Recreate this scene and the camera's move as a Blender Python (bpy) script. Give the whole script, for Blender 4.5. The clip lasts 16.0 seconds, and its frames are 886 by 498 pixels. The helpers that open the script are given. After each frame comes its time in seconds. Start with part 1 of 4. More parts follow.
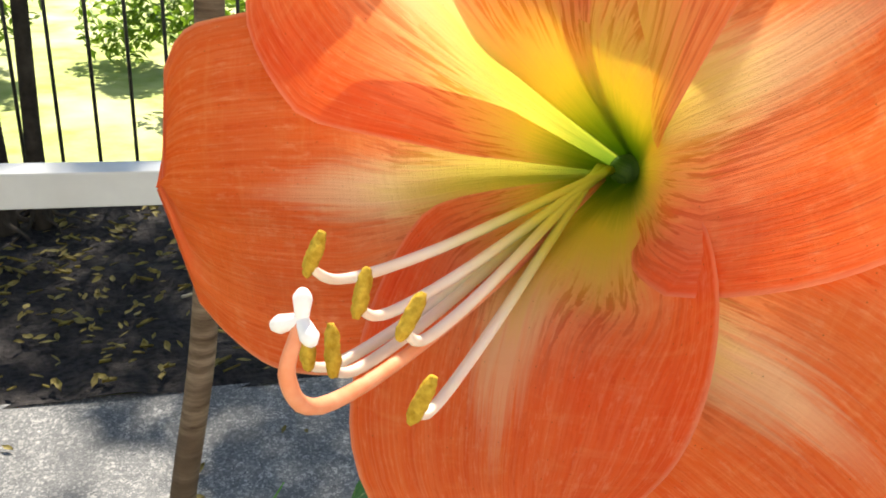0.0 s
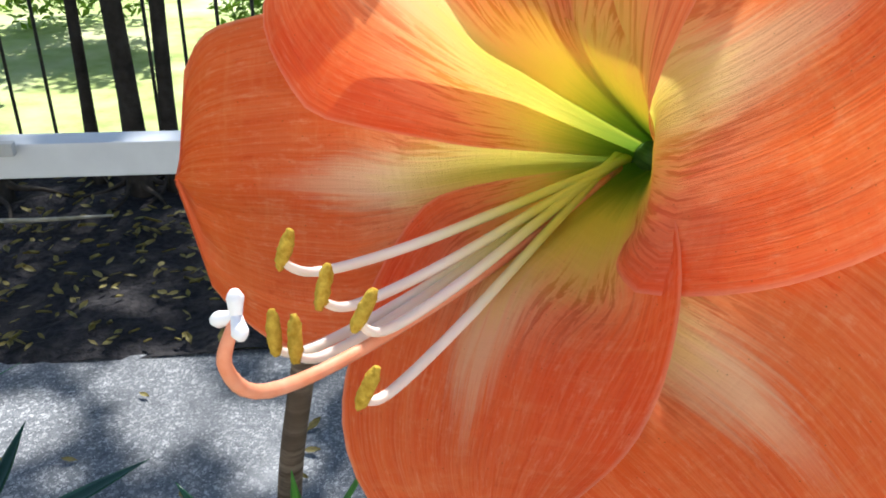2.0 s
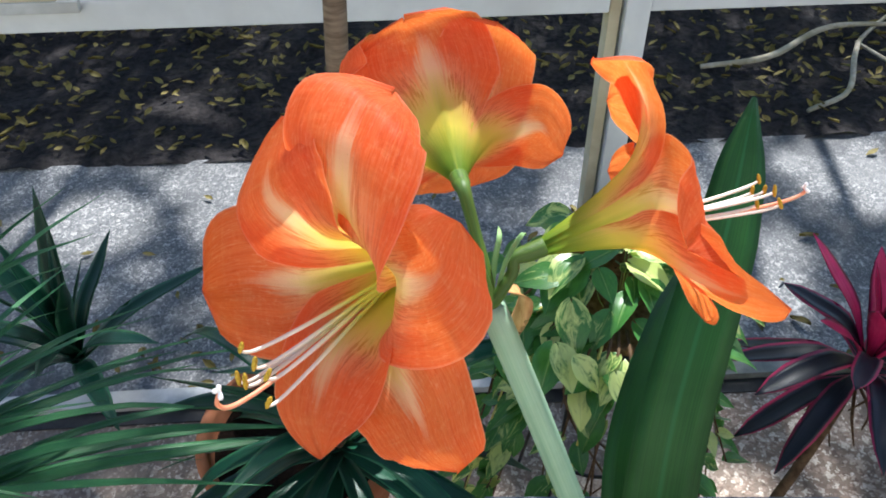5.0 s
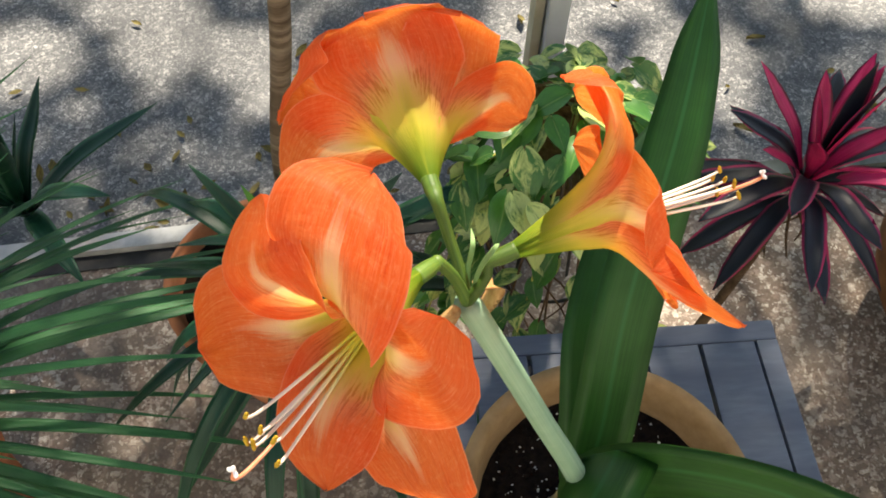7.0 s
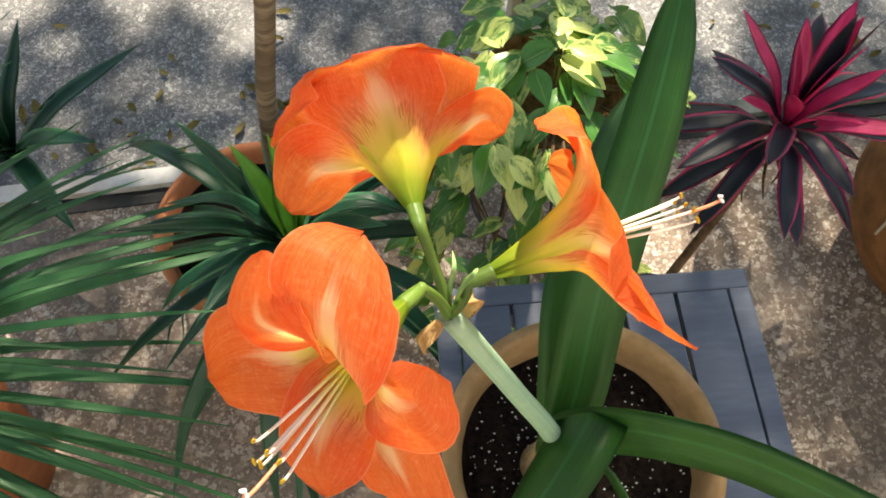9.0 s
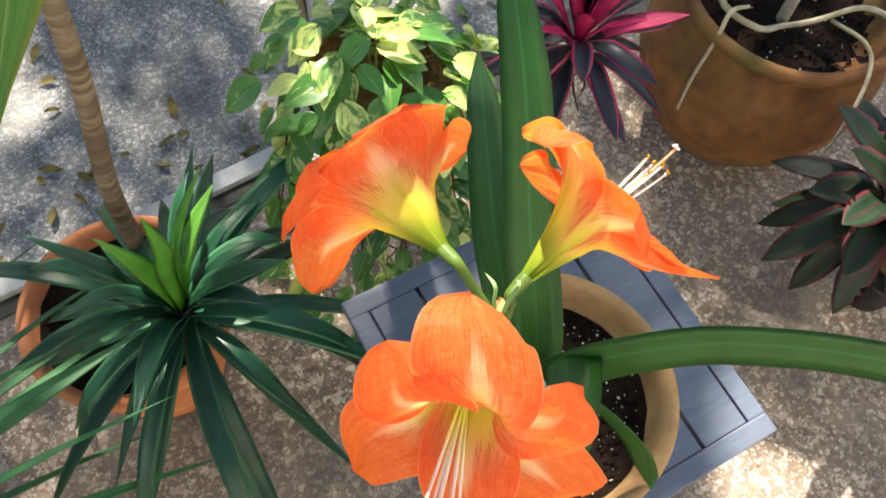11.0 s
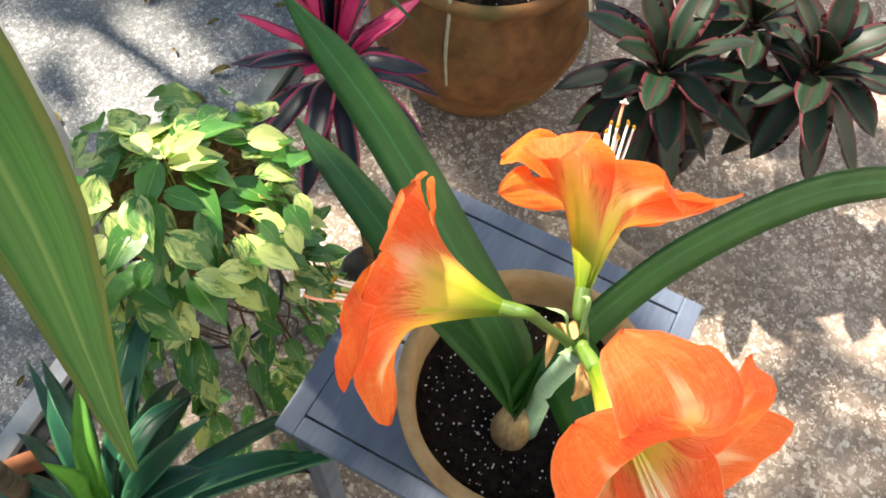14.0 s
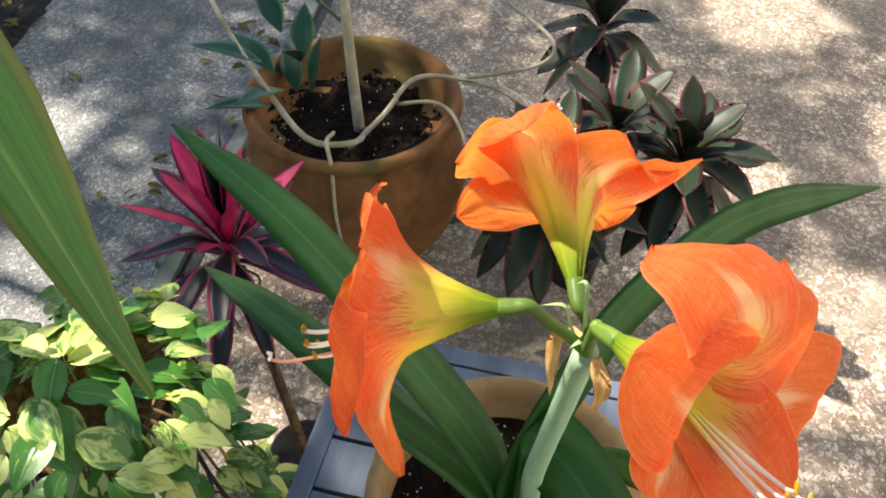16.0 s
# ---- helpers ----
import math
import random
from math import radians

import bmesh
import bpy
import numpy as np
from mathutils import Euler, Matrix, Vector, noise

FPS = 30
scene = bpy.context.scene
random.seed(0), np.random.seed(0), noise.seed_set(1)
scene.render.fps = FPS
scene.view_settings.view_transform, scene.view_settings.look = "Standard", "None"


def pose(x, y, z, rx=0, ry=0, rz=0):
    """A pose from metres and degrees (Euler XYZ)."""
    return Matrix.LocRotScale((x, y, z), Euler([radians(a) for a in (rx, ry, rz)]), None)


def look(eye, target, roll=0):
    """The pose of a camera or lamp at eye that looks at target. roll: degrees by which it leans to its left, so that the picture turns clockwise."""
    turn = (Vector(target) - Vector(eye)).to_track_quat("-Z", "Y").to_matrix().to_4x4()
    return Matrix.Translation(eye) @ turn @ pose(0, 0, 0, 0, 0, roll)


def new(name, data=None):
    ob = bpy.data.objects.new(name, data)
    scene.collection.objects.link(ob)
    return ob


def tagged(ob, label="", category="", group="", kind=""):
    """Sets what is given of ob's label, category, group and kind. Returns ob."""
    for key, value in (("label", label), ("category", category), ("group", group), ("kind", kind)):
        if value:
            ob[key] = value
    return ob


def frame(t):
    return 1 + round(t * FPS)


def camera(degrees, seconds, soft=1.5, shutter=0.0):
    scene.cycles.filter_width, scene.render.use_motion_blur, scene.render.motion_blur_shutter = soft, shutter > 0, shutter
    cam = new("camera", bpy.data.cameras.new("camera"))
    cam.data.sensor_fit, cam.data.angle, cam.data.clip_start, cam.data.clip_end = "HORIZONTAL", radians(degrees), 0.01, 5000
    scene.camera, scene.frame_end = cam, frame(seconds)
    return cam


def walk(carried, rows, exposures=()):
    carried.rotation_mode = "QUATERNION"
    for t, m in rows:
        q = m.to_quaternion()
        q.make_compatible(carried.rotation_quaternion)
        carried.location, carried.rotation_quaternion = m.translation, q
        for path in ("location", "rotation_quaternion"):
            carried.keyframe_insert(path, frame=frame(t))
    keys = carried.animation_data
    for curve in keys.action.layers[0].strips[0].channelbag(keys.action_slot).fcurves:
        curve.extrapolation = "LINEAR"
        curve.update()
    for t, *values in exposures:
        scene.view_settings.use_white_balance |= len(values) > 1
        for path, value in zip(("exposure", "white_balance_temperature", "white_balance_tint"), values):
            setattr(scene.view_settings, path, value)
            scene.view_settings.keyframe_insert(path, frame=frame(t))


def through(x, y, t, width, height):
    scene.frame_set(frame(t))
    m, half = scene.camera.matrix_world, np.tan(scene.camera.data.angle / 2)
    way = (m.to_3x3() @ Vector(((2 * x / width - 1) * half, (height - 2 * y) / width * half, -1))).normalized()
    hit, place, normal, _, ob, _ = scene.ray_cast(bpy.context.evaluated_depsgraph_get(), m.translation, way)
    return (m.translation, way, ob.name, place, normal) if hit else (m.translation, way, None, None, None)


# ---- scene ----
cam = camera(57.1, 16.0, soft=1.8)
PATH = [
    (0, (-0.372, -0.203, 1.359), (0.157, 1.533, 0.52), 4.5),
    (0.5, (-0.367, -0.2, 1.359), (0.19, 1.524, 0.511), 5.5),
    (1, (-0.365, -0.2, 1.36), (0.203, 1.517, 0.505), 5.9),
    (1.5, (-0.358, -0.201, 1.364), (0.039, 1.536, 0.457), 3.8),
    (2, (-0.355, -0.21, 1.366), (-0.113, 1.543, 0.434), 1.3),
    (2.5, (-0.349, -0.227, 1.382), (-0.257, 1.512, 0.399), 0.4),
    (3, (-0.338, -0.244, 1.398), (-0.275, 1.487, 0.399), 0.5),
    (3.5, (-0.33, -0.261, 1.427), (-0.268, 1.436, 0.371), 0.6),
    (4, (-0.322, -0.289, 1.455), (-0.26, 1.36, 0.325), -0.5),
    (4.5, (-0.315, -0.301, 1.49), (-0.253, 1.255, 0.235), -0.2),
    (5, (-0.305, -0.298, 1.524), (-0.228, 1.163, 0.161), -0.6),
    (5.2, (-0.305, -0.297, 1.532), (-0.229, 1.1, 0.102), -1.3),
    (7.5, (-0.311, -0.218, 1.603), (-0.132, 0.782, -0.12), 2.1),
    (8, (-0.303, -0.214, 1.611), (-0.135, 0.74, -0.139), 3.5),
    (8.2, (-0.297, -0.216, 1.618), (-0.143, 0.728, -0.139), 3.2),
    (10.3, (-0.361, -0.179, 1.684), (-0.047, 0.564, -0.146), 2.5),
    (10.5, (-0.374, -0.175, 1.688), (0.041, 0.557, -0.127), 6.5),
    (11, (-0.403, -0.156, 1.685), (0.166, 0.499, -0.117), 8.8),
    (11.5, (-0.413, -0.151, 1.682), (0.151, 0.499, -0.123), 3.0),
    (12, (-0.424, -0.132, 1.677), (0.199, 0.492, -0.118), 2.3),
    (12.5, (-0.431, -0.108, 1.677), (0.294, 0.406, -0.115), 5.4),
    (13, (-0.439, -0.088, 1.671), (0.315, 0.394, -0.118), 2.3),
    (13.5, (-0.447, -0.069, 1.666), (0.404, 0.3, -0.106), 5.4),
    (14, (-0.452, -0.045, 1.659), (0.466, 0.282, -0.088), 5.2),
    (14.5, (-0.447, -0.03, 1.649), (0.543, 0.233, -0.069), 4.6),
    (15, (-0.461, -0.025, 1.638), (0.619, 0.168, -0.035), 4.1),
    (15.5, (-0.477, -0.021, 1.61), (0.686, 0.176, -0.006), 2.2),
    (16, (-0.505, -0.027, 1.581), (0.834, 0.182, 0.11), 1.5),
]
EXPOSURES = [(0, 1.38, 6900, 10), (2.5, 1.15, 5600, 10), (5, 1.22, 5800, 10), (8, 1.35, 7700, 10), (11, 1.85, 7200, 10), (13, 1.9, 7100, 10), (14.5, 1.8, 7000, 10), (16, 1.5, 7000, 10)]
walk(cam, [(t, look(eye, target, roll)) for t, eye, target, roll in PATH], EXPOSURES)

# ---- world and light ----
SUN_EL, SUN_AZ = 54.0, 75.0          # elevation; azimuth counted from +x towards +y
world = bpy.data.worlds.new("world")
scene.world = world
world.use_nodes = True
wn = world.node_tree
sky = wn.nodes.new("ShaderNodeTexSky")
sky.sky_type, sky.sun_disc = "NISHITA", False
sky.sun_elevation, sky.sun_rotation = radians(SUN_EL), radians(90 - SUN_AZ)
wn.links.new(sky.outputs[0], wn.nodes["Background"].inputs[0])
wn.nodes["Background"].inputs[1].default_value = 0.10
SUN_WAY = Vector((math.cos(radians(SUN_EL)) * math.cos(radians(SUN_AZ)),
                  math.cos(radians(SUN_EL)) * math.sin(radians(SUN_AZ)), math.sin(radians(SUN_EL))))
sun = new("sun", bpy.data.lights.new("sun", "SUN"))
sun.data.energy, sun.data.angle, sun.data.color = 5.0, radians(0.8), (1.0, 0.94, 0.84)
sun.matrix_world = look(tuple(SUN_WAY * 10), (0, 0, 0))


# ---- materials ----
class Mat:
    """A small wrapper round a node tree."""

    def __init__(self, name):
        self.m = bpy.data.materials.new(name)
        self.m.use_nodes = True
        self.t = self.m.node_tree
        self.bsdf = self.t.nodes["Principled BSDF"]
        self.out = self.t.nodes["Material Output"]

    def node(self, kind, **values):
        n = self.t.nodes.new("ShaderNode" + kind)
        for key, value in values.items():
            n.inputs[key.replace("_", " ")].default_value = value
        return n

    def link(self, a, b):
        self.t.links.new(a, b)

    def coords(self, space="Object", scale=(1, 1, 1)):
        c = self.t.nodes.new("ShaderNodeTexCoord")
        mp = self.node("Mapping", Scale=scale)
        self.link(c.outputs[space], mp.inputs[0])
        return mp.outputs[0]

    def noise(self, vec, scale, detail=4.0, rough=0.55, distort=0.0):
        n = self.node("TexNoise", Scale=scale, Detail=detail, Roughness=rough, Distortion=distort)
        self.link(vec, n.inputs["Vector"])
        return n.outputs[0]

    def voronoi(self, vec, scale, out="Distance", feature="F1"):
        n = self.node("TexVoronoi", Scale=scale)
        n.feature = feature
        self.link(vec, n.inputs["Vector"])
        return n.outputs[out]

    def ramp(self, fac, *stops):
        n = self.t.nodes.new("ShaderNodeValToRGB")
        e = n.color_ramp.elements
        while len(e) < len(stops):
            e.new(0.5)
        for i, (p, c) in enumerate(stops):
            e[i].position = p
            e[i].color = (*c, 1) if isinstance(c, tuple) else (c, c, c, 1)
        self.link(fac, n.inputs[0])
        return n.outputs[0]

    def mix(self, fac, a, b, how="MIX"):
        n = self.t.nodes.new("ShaderNodeMix")
        n.data_type, n.blend_type = "RGBA", how
        for value, socket in ((fac, n.inputs[0]), (a, n.inputs[6]), (b, n.inputs[7])):
            if isinstance(value, (int, float)):
                socket.default_value = value if socket == n.inputs[0] else (value, value, value, 1)
            elif isinstance(value, tuple):
                socket.default_value = (*value, 1)
            else:
                self.link(value, socket)
        return n.outputs[2]

    def math(self, op, a, b=0.0):
        n = self.t.nodes.new("ShaderNodeMath")
        n.operation = op
        for value, socket in ((a, n.inputs[0]), (b, n.inputs[1])):
            if isinstance(value, (int, float)):
                socket.default_value = value
            else:
                self.link(value, socket)
        return n.outputs[0]

    def bump(self, height, strength=0.3, distance=0.002):
        n = self.node("Bump", Strength=strength, Distance=distance)
        self.link(height, n.inputs["Height"])
        self.link(n.outputs[0], self.bsdf.inputs["Normal"])
        return n.outputs[0]

    def finish(self, color, rough=0.6, spec=0.4, metal=0.0):
        if isinstance(color, tuple):
            self.bsdf.inputs["Base Color"].default_value = (*color, 1)
        else:
            self.link(color, self.bsdf.inputs["Base Color"])
        if isinstance(rough, (int, float)):
            self.bsdf.inputs["Roughness"].default_value = rough
        else:
            self.link(rough, self.bsdf.inputs["Roughness"])
        self.bsdf.inputs["Specular IOR Level"].default_value = spec
        self.bsdf.inputs["Metallic"].default_value = metal
        return self.m

    def translucent(self, color, amount, normal=None):
        """Light that shines through a thin sheet."""
        tr = self.node("BsdfTranslucent")
        mx = self.node("MixShader", Fac=amount)
        if isinstance(color, tuple):
            tr.inputs[0].default_value = (*color, 1)
        else:
            self.link(color, tr.inputs[0])
        if normal is not None:
            self.link(normal, tr.inputs["Normal"])
        self.link(self.bsdf.outputs[0], mx.inputs[1])
        self.link(tr.outputs[0], mx.inputs[2])
        self.link(mx.outputs[0], self.out.inputs[0])
        return self.m


def uv_axes(k):
    """The two coordinates of a leaf or petal: 0 at the middle to 1 at the edge, and 0 at the base to 1 at the tip."""
    c = k.t.nodes.new("ShaderNodeUVMap")
    s = k.t.nodes.new("ShaderNodeSeparateXYZ")
    k.link(c.outputs[0], s.inputs[0])
    side = k.math("ABSOLUTE", k.math("MULTIPLY", k.math("SUBTRACT", s.outputs[0], 0.5), 2.0))
    return c.outputs[0], s.outputs[0], side, s.outputs[1]


def stretched(k, uv, sx, sy):
    mp = k.node("Mapping", Scale=(sx, sy, 1))
    k.link(uv, mp.inputs[0])
    return mp.outputs[0]


def petal_material():
    k = Mat("petal")
    uv, x, side, y = uv_axes(k)
    oi = k.t.nodes.new("ShaderNodeObjectInfo")
    shift = k.node("Combine" + "XYZ")
    k.link(k.math("MULTIPLY", oi.outputs["Random"], 37.0), shift.inputs[2])
    add = k.t.nodes.new("ShaderNodeVectorMath")
    k.link(uv, add.inputs[0])
    k.link(shift.outputs[0], add.inputs[1])
    uvr = add.outputs[0]
    veins = k.noise(stretched(k, uvr, 60, 3.2), 1.0, 5, 0.62, 0.5)
    fine = k.noise(stretched(k, uvr, 130, 5), 1.0, 4, 0.6, 0.2)
    blotch = k.noise(stretched(k, uvr, 5, 4), 1.0, 3)
    across = k.noise(stretched(k, uvr, 6, 60), 1.0, 4, 0.6, 0.3)
    base = k.mix(k.ramp(veins, (0.34, 0.0), (0.66, 1.0)), (0.80, 0.076, 0.015), (0.88, 0.132, 0.030))
    base = k.mix(k.ramp(fine, (0.44, 0.0), (0.68, 0.45)), base, (0.93, 0.31, 0.13))
    base = k.mix(k.ramp(blotch, (0.35, 0.0), (0.75, 0.45)), base, (0.90, 0.20, 0.055))
    base = k.mix(k.ramp(across, (0.52, 0.0), (0.8, 0.30)), base, (0.96, 0.40, 0.15))
    mottle = k.noise(stretched(k, uvr, 60, 34), 1.0, 4, 0.65)
    base = k.mix(k.ramp(mottle, (0.54, 0.0), (0.72, 0.5)), base, (0.95, 0.36, 0.17))
    base = k.mix(k.ramp(mottle, (0.28, 0.45), (0.42, 0.0)), base, (0.70, 0.042, 0.005))
    # pale rim of the thin edge
    base = k.mix(k.ramp(side, (0.965, 0.0), (1.0, 0.5)), base, (0.92, 0.45, 0.28))
    # pale band along the midrib, fading towards the tip
    wob = k.math("ADD", side, k.math("MULTIPLY", k.math("SUBTRACT", veins, 0.5), 0.34))
    wide = k.ramp(y, (0.2, 0.62), (0.42, 0.40), (0.62, 0.25), (0.86, 0.04))
    band = k.math("SUBTRACT", 1.0, k.math("DIVIDE", wob, k.math("ADD", wide, 0.001)))
    band = k.ramp(band, (0.0, 0.0), (0.7, 1.0))
    fade = k.ramp(y, (0.28, 1.0), (0.60, 0.95), (0.86, 0.0))
    color = k.mix(k.math("MULTIPLY", band, fade), base, (0.92, 0.68, 0.44))
    # pale ground between dark red streaks, near the throat
    edge = k.math("ADD", k.math("ADD", y, k.math("MULTIPLY", side, 0.26)), k.math("MULTIPLY", k.math("SUBTRACT", veins, 0.5), 0.16))
    color = k.mix(k.ramp(edge, (0.50, 0.85), (0.80, 0.0)), color, (0.90, 0.56, 0.28))
    streak = k.ramp(k.noise(stretched(k, uvr, 64, 11.0), 1.0, 3, 0.55, 0.5), (0.50, 0.0), (0.58, 1.0))
    zone = k.ramp(edge, (0.50, 0.0), (0.57, 0.75), (0.68, 0.45), (0.80, 0.0))
    color = k.mix(k.math("MULTIPLY", k.math("MULTIPLY", streak, zone), k.ramp(side, (0.08, 0.0), (0.24, 1.0))), color, (0.54, 0.028, 0.006))
    # yellow green throat, running furthest along the midrib
    color = k.mix(k.ramp(edge, (0.22, 1.0), (0.44, 0.74), (0.67, 0.0)), color, (0.80, 0.76, 0.08))
    color = k.mix(k.ramp(k.math("ADD", y, k.math("MULTIPLY", k.math("SUBTRACT", veins, 0.5), 0.12)), (0.02, 1.0), (0.13, 0.75), (0.29, 0.0)), color, (0.16, 0.28, 0.02))
    rib = k.math("MULTIPLY", k.ramp(side, (0.02, 0.55), (0.16, 0.0)), k.ramp(y, (0.25, 1.0), (0.62, 0.0)))
    color = k.mix(rib, color, (0.42, 0.46, 0.04))
    specks = k.ramp(k.voronoi(stretched(k, uvr, 34, 70), 1.0), (0.0, 0.85), (0.08, 0.0))
    color = k.mix(k.math("MULTIPLY", specks, k.ramp(y, (0.4, 0.0), (0.5, 1.0))), color, (0.10, 0.012, 0.004))
    rel = k.math("ADD", k.math("MULTIPLY", veins, 0.7), k.math("ADD", k.math("MULTIPLY", across, 0.55), k.math("MULTIPLY", fine, 0.3)))
    n = k.bump(rel, 0.38, 0.0009)
    k.finish(color, 0.5, 0.18)
    deep = k.mix(k.ramp(y, (0.15, 0.0), (0.45, 0.18)), color, (1.0, 0.58, 0.03))
    return k.translucent(deep, 0.5, n)


def leaf_material(name, dark, light, edge=None, gloss=0.35, through=0.2, rib=None, across=40.0, spread=0.35):
    k = Mat(name)
    uv, x, side, y = uv_axes(k)
    oi = k.t.nodes.new("ShaderNodeObjectInfo")
    lines = k.noise(stretched(k, uv, across, 1.6), 1.0, 4, 0.6)
    patch = k.noise(k.coords("Object"), 22, 4)
    color = k.mix(k.ramp(lines, (0.35, 0.0), (0.68, 1.0)), dark, light)
    color = k.mix(k.ramp(patch, (0.4, 0.0), (0.75, 0.45)), color, tuple(c * 0.62 for c in dark))
    if rib:
        color = k.mix(k.ramp(side, (0.02, 0.8), (0.10, 0.0)), color, rib)
    if edge:
        color = k.mix(k.ramp(k.math("ADD", side, k.math("MULTIPLY", lines, 0.25)), (0.86, 0.0), (1.02, 0.9)), color, edge)
    tone = k.math("ADD", 1.0 - spread / 2, k.math("MULTIPLY", oi.outputs["Random"], spread))
    cx = k.node("Combine" + "XYZ")
    for i in range(3):
        k.link(tone, cx.inputs[i])
    color = k.mix(1.0, color, cx.outputs[0], "MULTIPLY")
    k.bump(k.math("ADD", lines, k.math("MULTIPLY", patch, 0.5)), 0.25, 0.001)
    k.finish(color, k.ramp(patch, (0.3, gloss), (0.8, gloss + 0.2)), 0.32)
    bright = k.mix(1.0, color, (1.3, 1.35, 0.6), "MULTIPLY")
    return k.translucent(bright, through)


def variegated_material():
    k = Mat("pothos_leaf")
    uv, x, side, y = uv_axes(k)
    oi = k.t.nodes.new("ShaderNodeObjectInfo")
    cx = k.node("Combine" + "XYZ")
    k.link(k.math("MULTIPLY", oi.outputs["Random"], 50.0), cx.inputs[2])
    add = k.t.nodes.new("ShaderNodeVectorMath")
    k.link(stretched(k, uv, 3.2, 2), add.inputs[0])
    k.link(cx.outputs[0], add.inputs[1])
    blot = k.noise(add.outputs[0], 1.0, 6, 0.65, 0.8)
    amount = k.math("ADD", blot, k.math("MULTIPLY", k.math("SUBTRACT", oi.outputs["Random"], 0.56), 0.55))
    green = k.mix(k.noise(add.outputs[0], 3.0, 4), (0.025, 0.11, 0.022), (0.085, 0.24, 0.042))
    color = k.mix(k.ramp(amount, (0.52, 0.0), (0.58, 0.5), (0.67, 1.0)), green, (0.54, 0.61, 0.21))
    color = k.mix(k.ramp(side, (0.02, 0.4), (0.08, 0.0)), color, (0.30, 0.42, 0.14))
    k.bump(k.math("ADD", blot, k.ramp(side, (0.0, 0.0), (0.12, 1.0))), 0.3, 0.002)
    k.finish(color, 0.32, 0.5)
    return k.translucent(k.mix(1.0, color, (1.2, 1.3, 0.55), "MULTIPLY"), 0.25)


def plain(name, a, b, scale=30.0, rough=0.7, spec=0.3, bump=0.3, dist=0.002, third=None, stretch=(1, 1, 1), metal=0.0):
    """Two tones mixed by coarse and fine noise, with relief."""
    k = Mat(name)
    v = k.coords("Object", stretch)
    n1 = k.noise(v, scale, 5, 0.6)
    n2 = k.noise(v, scale * 0.18, 3)
    color = k.mix(k.ramp(n1, (0.32, 0.0), (0.7, 1.0)), a, b)
    if third:
        color = k.mix(k.ramp(n2, (0.45, 0.0), (0.68, 0.85)), color, third)
    k.bump(k.math("ADD", n1, n2), bump, dist)
    return k.finish(color, k.ramp(n2, (0.3, rough - 0.08), (0.7, min(1.0, rough + 0.12))), spec, metal)


def aggregate(name, paste, tones, stain, scale, stain_scale=2.2):
    """Worn exposed-aggregate concrete: pebbles of several tones in a darker paste, with damp stains."""
    k = Mat(name)
    v = k.coords("Object")
    wob = k.node("TexNoise", Scale=scale * 0.9, Detail=3.0)
    k.link(v, wob.inputs["Vector"])
    vm = k.t.nodes.new("ShaderNodeVectorMath")
    vm.operation = "MULTIPLY_ADD"
    vm.inputs[1].default_value = (0.022, 0.022, 0.022)
    k.link(wob.outputs["Color"], vm.inputs[0])
    k.link(v, vm.inputs[2])
    stones = None
    color = paste
    height = None
    for sc, cut in ((scale, 0.50), (scale * 2.3, 0.46)):
        cell = k.node("TexVoronoi", Scale=sc)
        k.link(vm.outputs[0], cell.inputs["Vector"])
        tone = k.t.nodes.new("ShaderNodeSeparateColor")
        k.link(cell.outputs["Color"], tone.inputs[0])
        pebble = k.ramp(tone.outputs[0], (0.0, tones[0]), (0.35, tones[1]), (0.62, tones[2]), (0.9, tones[3]))
        mask = k.math("MULTIPLY", k.ramp(cell.outputs["Distance"], (cut, 1.0), (cut + 0.16, 0.0)), k.ramp(tone.outputs[1], (0.30, 0.0), (0.42, 0.9)))
        color = k.mix(mask, color, pebble)
        height = mask if height is None else k.math("MAXIMUM", height, mask)
    n1 = k.noise(v, scale * 3.2, 5, 0.7)
    color = k.mix(k.ramp(n1, (0.35, 0.45), (0.65, 0.0)), color, tuple(c * 0.5 for c in paste))
    s1 = k.noise(v, stain_scale, 6, 0.62, 0.4)
    s2 = k.noise(v, stain_scale * 4.2, 5, 0.6)
    color = k.mix(k.ramp(k.math("ADD", s1, k.math("MULTIPLY", s2, 0.35)), (0.60, 0.0), (0.84, 0.8)), color, stain)
    color = k.mix(k.ramp(k.noise(v, stain_scale * 1.7, 4), (0.55, 0.0), (0.72, 0.35)), color, tones[2])
    k.bump(k.math("ADD", k.math("MULTIPLY", height, 0.8), n1), 0.6, 0.002)
    return k.finish(color, k.ramp(s1, (0.3, 0.9), (0.75, 0.62)), 0.35)


def filament_material():
    """White towards the tip, yellow-green deep in the throat, with a pink flush."""
    k = Mat("filament")
    uv, x, side, y = uv_axes(k)
    n = k.noise(stretched(k, uv, 6, 9), 1.0, 3)
    color = k.mix(k.ramp(n, (0.4, 0.0), (0.75, 0.5)), (0.86, 0.78, 0.66), (0.88, 0.62, 0.48))
    color = k.mix(k.ramp(y, (0.22, 1.0), (0.42, 0.0)), color, (0.60, 0.60, 0.10))
    return k.finish(color, 0.42, 0.35)


